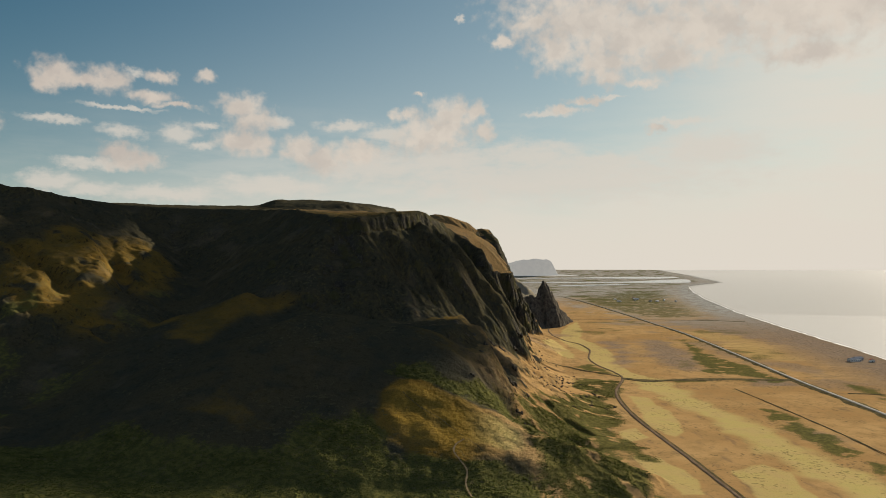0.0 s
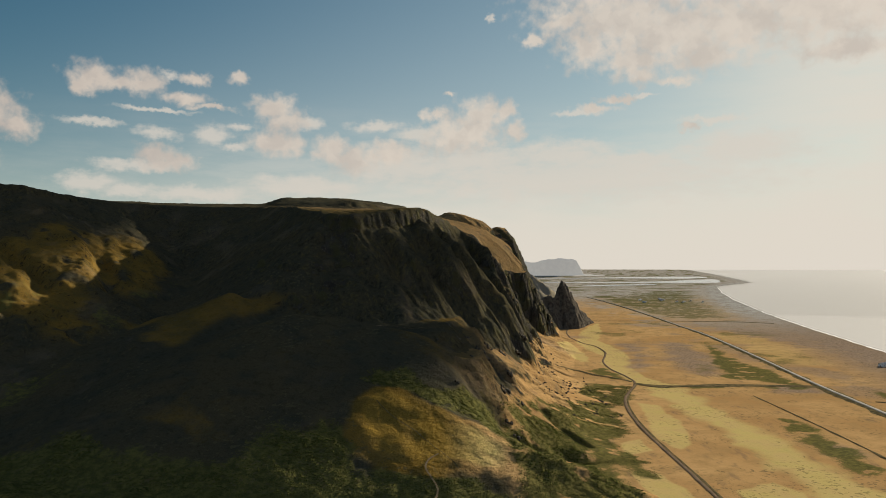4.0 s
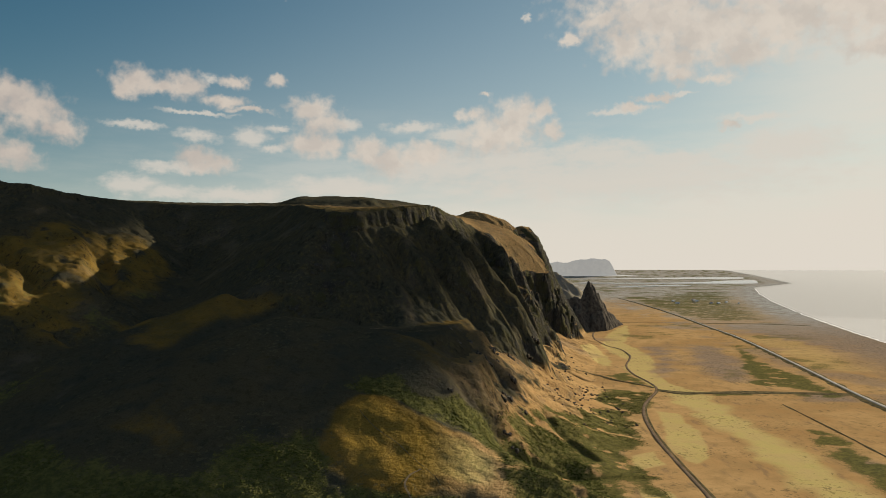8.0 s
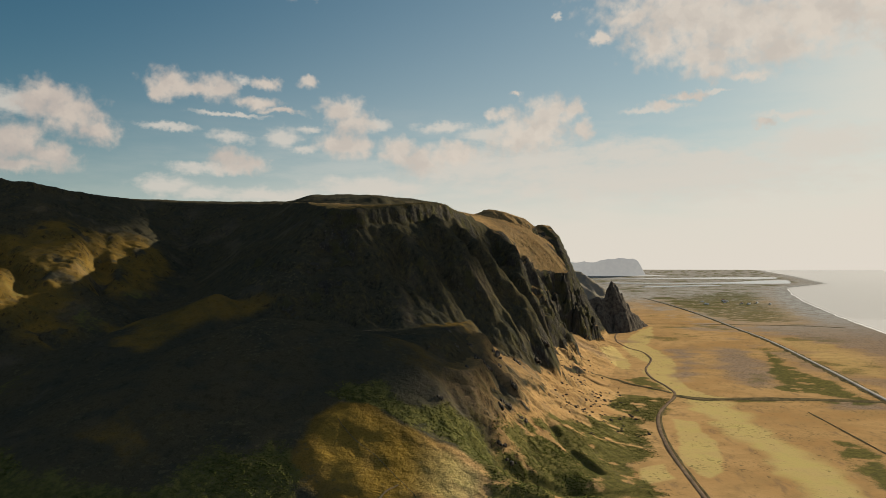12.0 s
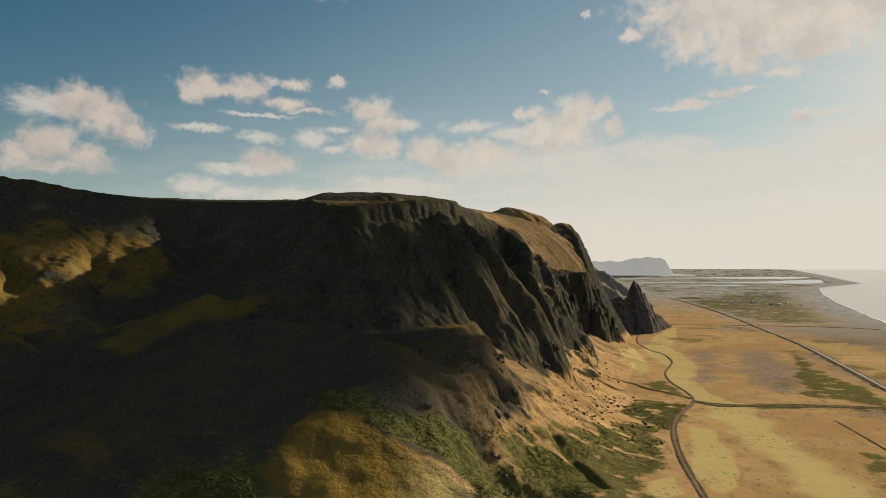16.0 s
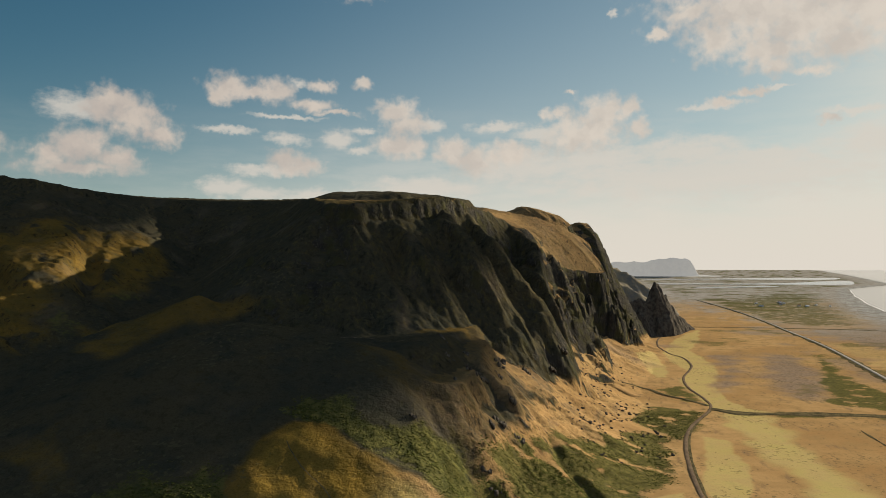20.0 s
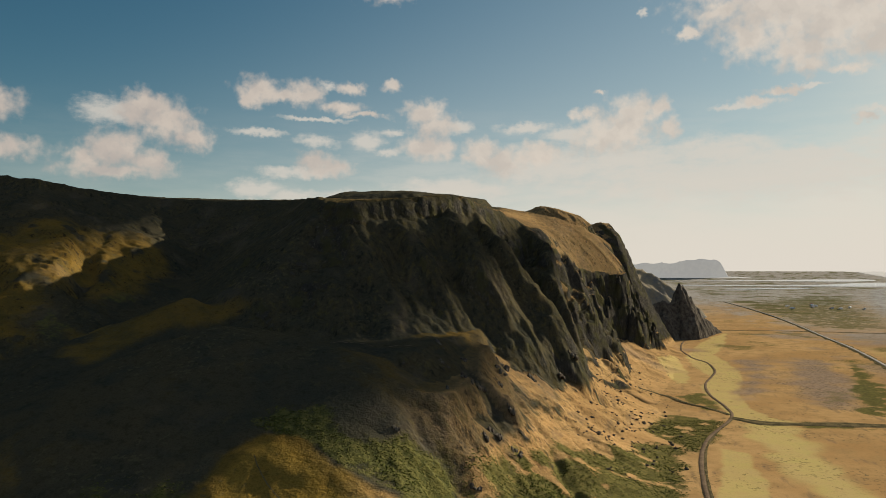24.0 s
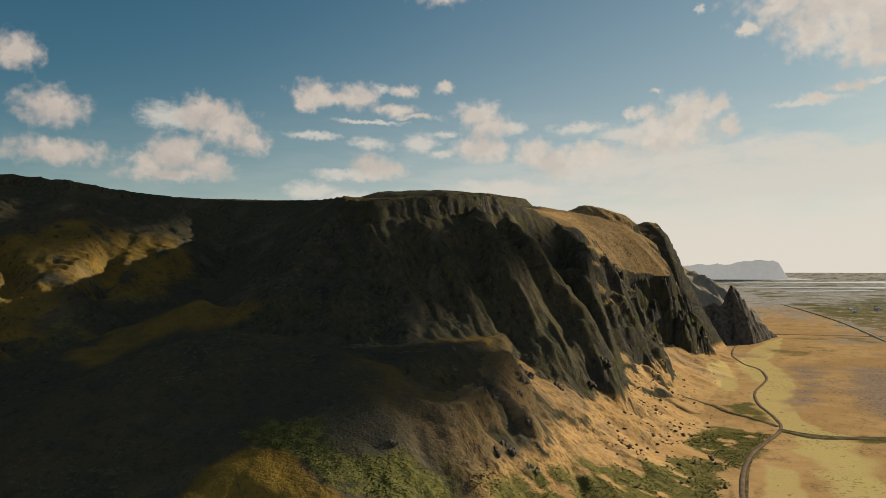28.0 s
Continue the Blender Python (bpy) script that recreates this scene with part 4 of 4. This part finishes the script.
def build_roads():
    main = [(415, 420), (427, 600), (439, 767), (448, 883), (459, 1018), (490, 1302), (528, 1700), (541, 2019), (556, 2342), (567, 2826), (566, 3278), (556, 3700)]
    bank = ribbon("road_verge", main, [(-8, 0.9), (-4, 2.0), (4, 2.0), (8, 0.9)], DITCH, jitter=0.45)
    tagged(bank, "dark grassy bank along the paved road", "road verge", kind="structure")
    tagged(ribbon("road", main, [(-2.6, 2.0), (-2.5, 2.2), (0, 2.3), (2.5, 2.2), (2.6, 2.0)], ASPHALT), "straight paved coast road on a low bank", "road", kind="structure")
    lane = [(190, 380), (189, 591), (187, 734), (192, 839), (205, 920), (236, 1020), (238, 1080), (230, 1160), (233, 1240), (250, 1323), (259, 1380), (257, 1470), (238, 1540), (231, 1651), (257, 1862), (346, 2118)]
    tagged(ribbon("track", lane, [(-1.6, 1.25), (-1.1, 1.5), (1.1, 1.5), (1.6, 1.25)], GRAVEL, drape=True), "winding gravel farm track across the plain", "track", kind="structure")
    tagged(ribbon("ditch", [(p[0] + 2.9, p[1]) for p in lane[:6]], [(-0.8, 1.35), (0, 1.4), (0.8, 1.35)], DITCH, jitter=0.9), "dark overgrown ditch beside the track", "ditch", kind="structure")
    cross = [(236, 1020), (271, 1000), (346, 1012), (451, 1006), (452, 1006)]
    tagged(ribbon("embankment", cross[:4], [(-9, 0.8), (-5, 1.8), (-2, 1.9), (0, 1.1), (2, 1.9), (6, 1.5), (9, 0.8)], DITCH, jitter=0.4), "overgrown bank and ditch between fields", "bank", kind="structure")
    side = [(346, 2118), (430, 2122), (502, 2124), (700, 2104), (800, 2050)]
    tagged(ribbon("side_road", side, [(-5, 0.9), (-3, 1.7), (3, 1.7), (5, 0.9)], DITCH), "narrow dark side road crossing the plain", "road", kind="structure")
    field_bank = [(352, 935), (353, 780), (350, 640), (340, 520)]
    tagged(ribbon("field_bank", field_bank, [(-1.0, 1.2), (0, 1.6), (1.0, 1.2)], DITCH, jitter=0.95), "thin overgrown field boundary", "bank", kind="structure")
    east = [(470, 900), (505, 890), (540, 860), (580, 790)]
    tagged(ribbon("field_bank", east, [(-2, 1.2), (0, 1.9), (2, 1.2)], DITCH, jitter=0.4), "thin overgrown field boundary", "bank", kind="structure")
    stream = [(150, 1150), (179, 1141), (197, 1100), (221, 1067), (236, 1036)]
    tagged(ribbon("stream_bed", stream, [(-2.5, 1.4), (0, 1.8), (2.5, 1.4)], DITCH, jitter=0.5, drape=True), "dark stream gully running to the track", "stream", kind="structure")


def build_path():
    """Thin dirt paths over the valley floor, the gold field and the foothill."""
    loop = ([(13, 512), (8, 506), (6, 497), (9, 490), (14, 480), (13, 466), (16, 450)], 0.55, PATH_DIRT, "pale dirt path looping through the scrub")
    field = ([(-30, 553), (-24, 546), (-12, 536), (-1, 529), (12, 517), (21, 508), (30, 492)], 0.25, DITCH, "narrow dark wheel track across the gold field")
    trail = ([(-110, 722), (-80, 722), (-52, 717), (-24, 706), (-13, 708), (2, 712)], 0.4, GRAVEL, "thin worn trail along the shelf of the foothill")
    for points, half, mat, label in (loop, field, trail):
        line = smooth_line(points, 2.0)
        way = np.gradient(line, axis=0)
        way /= np.linalg.norm(way, axis=1, keepdims=True)
        off = np.array([-half, 0, half])
        x, y = line[:, :1] + way[:, 1:] * off, line[:, 1:] - way[:, :1] * off
        z = mountain_height(x, y)[0] + 0.45
        tagged(link_mesh("path", np.stack([x, y, z], -1).reshape(-1, 3), grid_faces(*x.shape), mat), label, "path", kind="structure")


def pool(name, outline, label):
    bm = bmesh.new()
    ring = smooth_line(outline + outline[:1], 120.0)[:-1]
    x, y, z = compress(ring[:, 0], ring[:, 1], np.full(len(ring), 2.2))
    bm.faces.new([bm.verts.new(v) for v in zip(x, y, z)])
    bmesh.ops.triangulate(bm, faces=bm.faces)
    tagged(part(name, bm, POOL), label, "lagoon", kind="structure")


def build_water_far():
    pool("lagoon", [(700, 8900), (1500, 9500), (2500, 10300), (3000, 10300), (2750, 9300), (2300, 8800), (1500, 9000), (700, 8600)], "pale shallow lagoon behind the beach")
    pool("lagoon", [(700, 7000), (1300, 6900), (1800, 7300), (2150, 7900), (2550, 8300), (2300, 7300), (2046, 6650), (1600, 6650), (1000, 6600), (600, 6650)], "narrow pale lagoon arm on the plain")
    pool("lagoon", [(800, 5750), (1352, 6100), (1400, 5980), (906, 5610)], "small pale pool on the plain")
    ys = np.linspace(300, 5400, 200)
    xs = np.interp(ys, [p[1] for p in SHORE], [p[0] for p in SHORE])
    xs = xs - 4 - 0 * ys + 4 * rough(xs, ys, 220, 101, 3)
    ob = ribbon("surf_line", list(zip(xs, ys))[::4], [(-6, -1.9), (0, -1.7), (6, -2.0)], FOAM, 25, jitter=0.8)
    tagged(ob, "thin white line of surf along the beach", "surf", kind="structure")


def rock_sheet(name, x0, x1, y0, y1, step, height, mat, label, category, far=False, rock=None):
    x, y = np.meshgrid(np.arange(x0, x1 + step, step), np.arange(y0, y1 + step, step))
    z = height(x, y)
    faces = grid_faces(*x.shape)
    keep = z.reshape(-1)[faces].max(1) > (-80 if far else -3)
    n = grid_normals(x, y, z)
    cover = np.zeros((*x.shape, 4))
    cover[..., 3] = ramp(n[..., 2], 0.85, 0.65)
    cover[..., 1] = 0.2
    if far:
        x, y, z = compress(x, y, z)
    used, index = np.unique(faces[keep], return_inverse=True)
    ob = link_mesh(name, np.stack([x, y, z], -1).reshape(-1, 3)[used], index.reshape(-1, 4), mat, cover=cover.reshape(-1, 4)[used])
    return tagged(ob, label, category)


def build_far_rocks():
    def stack_height(x, y):
        wx, wy = x + 3.5 * rough(x, y, 24, 201, 4), y + 7 * rough(x, y, 24, 205, 4)
        line = [(165, 1832, 40), (188, 1848, 74), (212, 1862, 84), (230, 1878, 80), (240, 1888, 96), (246, 1893, 124), (249, 1896, 118), (256, 1903, 96), (261, 1908, 101), (275, 1930, 74), (295, 1968, 50), (318, 2010, 26), (342, 2056, 2)]
        z = ridge(wx, wy, line, 3.0, 3.0)
        return z - 11 * (1 - crests(x, y, 26, 211, 3)) * ramp(z, 4, 50) + 1.2 * rough(x, y, 9, 221, 3) * ramp(z, 2, 20) + 1

    rock_sheet("pinnacle", 90, 400, 1740, 2130, 2.2, stack_height, ROCK, "dark jagged rock pinnacle standing on the plain", "rock")

    def far_cliff(x, y):
        top = [(-500, 2750, 185), (50, 2650, 175), (125, 2600, 160), (158, 2600, 148), (195, 2605, 130), (232, 2610, 108), (265, 2620, 70), (290, 2630, 20)]
        z = ridge(x + 8 * rough(x, y, 60, 231, 3), y, top, 0.9, 20.0)
        return z - 22 * (1 - crests(x, y, 70, 235, 3)) + 8

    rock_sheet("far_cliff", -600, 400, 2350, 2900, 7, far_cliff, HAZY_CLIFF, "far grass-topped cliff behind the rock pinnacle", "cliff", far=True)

    def head(x, y):
        line = [(-2100, 12500, 175), (306, 12260, 208), (580, 12210, 240), (888, 12200, 240), (1154, 12200, 280), (1380, 12200, 303), (1550, 12200, 280), (1600, 12200, 235)]
        # low glowing apron in front, added to cover the headland's own shadow
        return np.maximum(ridge(x, y, line, 2.2, 50) - 34 * (1 - crests(x, y, 260, 241, 4)), 5.0 * ramp(y, 11300, 11420))

    rock_sheet("headland", -2500, 1900, 11300, 12800, 40, head, HAZE_GLOW_ROCK, "pale headland far across the bay, its haze added as a faint glow", "headland", far=True)


# ---- bushes, boulders, houses ----


def blob(rng, flat=0.75, rough_share=0.3, steps=1):
    bm = bmesh.new()
    bmesh.ops.create_icosphere(bm, subdivisions=steps, radius=1.0)
    for v in bm.verts:
        v.co *= 1 + rng.uniform(-rough_share, rough_share)
        v.co.z *= flat
    return bm


def build_scrub():
    """Low bushes over the valley floor and the sea-side slope."""
    rng = np.random.default_rng(5)
    bm = blob(random.Random(4), 0.55, 0.25)
    bm.verts.ensure_lookup_table()
    base = np.array([v.co[:] for v in bm.verts])
    tris = np.array([[v.index for v in f.verts] for f in bm.faces])
    bm.free()
    x = np.concatenate([rng.uniform(-360, 125, 110000), rng.uniform(75, 250, 40000)])
    y = np.concatenate([rng.uniform(400, 690, 110000), rng.uniform(450, 1000, 40000)])
    on_plain = plain_cover(x, y)[:, 0]
    want = np.maximum(hill_scrub(x, y, 130 + 0 * x), on_plain)
    keep = rng.random(len(x)) < want * 0.75
    x, y, on_plain = x[keep], y[keep], on_plain[keep]
    z = mountain_height(x, y)[0]
    keep = (hill_scrub(x, y, z) > 0.3) | ((on_plain > 0.3) & (z < 46) & (x > 54))
    x, y, z = x[keep], y[keep], np.maximum(z[keep], 1.0)
    size = rng.uniform(0.3, 0.66, len(x)) * (1 + 0.5 * rough(x, y, 40, 251, 2))
    turn = rng.uniform(0, 6.28, len(x))
    c, s = np.cos(turn)[:, None], np.sin(turn)[:, None]
    px = (base[:, 0] * c - base[:, 1] * s) * size[:, None] + x[:, None]
    py = (base[:, 0] * s + base[:, 1] * c) * size[:, None] + y[:, None]
    pz = base[:, 2] * size[:, None] * 0.5 + (z + size * 0.25)[:, None]
    faces = (tris[None] + (np.arange(len(x)) * len(base))[:, None, None]).reshape(-1, 3)
    ob = link_mesh("scrub", np.stack([px, py, pz], -1).reshape(-1, 3), faces, LEAF)
    tagged(ob, "dense low green scrub on the slopes and valley floor", "scrub", kind="stuff")


def build_boulders():
    rng = random.Random(8)
    meshes = []
    for _ in range(5):
        me = bpy.data.meshes.new("boulder")
        bm = blob(rng, 0.7, 0.28)
        bm.to_mesh(me)
        bm.free()
        me.materials.append(ROCK)
        meshes.append(me)
    places = []
    while len(places) < 260:
        y = rng.triangular(730, 1330, 830)
        x = float(np.interp(y, FOOT_Y, FOOT_X)) + rng.triangular(4, 95, 30)
        if float(ripple(np.array([x]), np.array([y]), 50, 261)[0]) > -0.05 or rng.random() < 0.25:
            places.append((x, y))
    heights = mountain_height(*np.array(places).T)[0]
    for k, ((x, y), z) in enumerate(zip(places, heights)):
        ob = new("boulder", meshes[k % 5])
        size = rng.choice((0.6, 0.7, 0.9, 1.1, 1.6))
        ob.matrix_world = Matrix.LocRotScale((x, y, max(float(z), 1.0) + 0.25 * size), Euler((0, 0, rng.uniform(0, 6.28))), (size * rng.uniform(0.8, 1.4), size, size * rng.uniform(0.7, 1.1)))
        tagged(ob, "dark boulder lying on the golden scree slope", "boulder", "boulders below the cliffs")


def build_outcrops():
    """Jagged crags that stand out of the grass below the south face."""
    rng = random.Random(31)
    spots = [(28, 745, 5), (44, 819, 9), (47, 786, 6), (45, 719, 5), (65, 720, 5), (60, 684, 6), (56, 668, 5), (73, 691, 6), (33, 677, 4), (40, 700, 4), (21, 709, 3.5),
             (22, 606, 3), (61, 624, 4), (66, 616, 5), (70, 606, 3.5), (64, 840, 8), (80, 900, 7), (90, 930, 7), (12, 742, 4), (52, 758, 5)]
    heights = mountain_height(np.array([p[0] for p in spots], float), np.array([p[1] for p in spots], float))[0]
    for (x, y, size), z in zip(spots, heights):
        bm = bmesh.new()
        for k in range(6):
            made = bmesh.ops.create_icosphere(bm, subdivisions=1, radius=1.0)["verts"]
            a, d, tall = rng.uniform(0, 6.28), size * rng.uniform(0.2, 0.9), rng.uniform(0.35, 0.95)
            for v in made:
                v.co *= 1 + rng.uniform(-0.3, 0.3)
                v.co = Vector((v.co.x * size * 0.3 + d * math.cos(a), v.co.y * size * 0.4 + d * math.sin(a), v.co.z * size * tall * 0.6 - 0.6 * d * math.cos(a)))
        ob = part("outcrop", bm, ROCK)
        ob.location = (x, y, float(z) - 0.12 * size)
        tagged(ob, "dark jagged rock crag standing out of the grass slope", "rock", "crags below the south face")


def box(bm, x0, x1, y0, y1, z0, z1):
    v = [bm.verts.new(p) for p in ((x0, y0, z0), (x1, y0, z0), (x1, y1, z0), (x0, y1, z0), (x0, y0, z1), (x1, y0, z1), (x1, y1, z1), (x0, y1, z1))]
    for f in ((3, 2, 1, 0), (4, 5, 6, 7), (0, 1, 5, 4), (1, 2, 6, 5), (2, 3, 7, 6), (3, 0, 4, 7)):
        bm.faces.new([v[i] for i in f])


def house(x, y, turn, long, wide, high, wall, roof, label):
    cx, cy, cz = (float(v) for v in compress(np.array(float(x)), np.array(float(y)), np.array(1.0)))
    k = math.hypot(cx - 75, cy - 130) / math.hypot(x - 75, y - 130)
    home = empty("house", label, "house", "farm buildings on the plain", (cx, cy, cz))
    home.rotation_euler.z, home.scale = radians(turn), (k, k, k)
    l, w, top = long / 2, wide / 2, high + wide * 0.22
    bm = bmesh.new()
    box(bm, -l, l, -w, w, -0.5, high)
    for s in (-l, l):
        bm.faces.new([bm.verts.new(p) for p in ((s, -w, high), (s, w, high), (s, 0, top))])
    part("wall", bm, wall, home)
    for s in (-1, 1):
        bm = bmesh.new()
        a = [(-l - 0.4, s * (w + 0.4), high - 0.15), (l + 0.4, s * (w + 0.4), high - 0.15), (l + 0.4, 0, top + 0.15), (-l - 0.4, 0, top + 0.15)]
        low = [bm.verts.new(p) for p in a]
        up = [bm.verts.new((p[0], p[1], p[2] + 0.2)) for p in a]
        bm.faces.new(low), bm.faces.new(up)
        for i in range(4):
            bm.faces.new((low[i], low[(i + 1) % 4], up[(i + 1) % 4], up[i]))
        part("roof", bm, roof, home)
    for i in range(max(2, int(long / 4))):
        bm = bmesh.new()
        at = -l + (i + 0.5) * long / max(2, int(long / 4))
        box(bm, at - 0.6, at + 0.6, -w - 0.05, -w + 0.05, 1.0, 2.3)
        part("window", bm, GLASS, home)
    bm = bmesh.new()
    box(bm, -l - 0.05, -l + 0.05, -0.5, 0.5, -0.2, 2.0)
    part("door", bm, GLASS, home)


def build_houses():
    house(640, 1205, 20, 20, 9, 3.5, WALL_WHITE, ROOF_GREY, "long white farmhouse with a grey sheet roof")
    house(655, 1222, 15, 14, 8, 3.2, WALL_GREY, ROOF_GREY, "grey farm shed with a grey sheet roof")
    house(664, 1198, 70, 11, 7, 3.0, WALL_WHITE, ROOF_RED, "small white outbuilding with a rusty red roof")
    rng = random.Random(12)
    for k in range(14):
        house(840 + rng.uniform(-130, 130), 3330 + rng.uniform(-170, 190), rng.uniform(0, 180), rng.uniform(8, 15), rng.uniform(6, 9), 3.2, WALL_WHITE,
              rng.choice((ROOF_RED, ROOF_PALE, ROOF_PALE)), "small pale farm building far out on the plain")


build_ground()
build_sea()
build_shade_cloud()
build_mountain()
build_roads()
build_path()
build_water_far()
build_far_rocks()
build_scrub()
build_outcrops()
build_boulders()
build_houses()
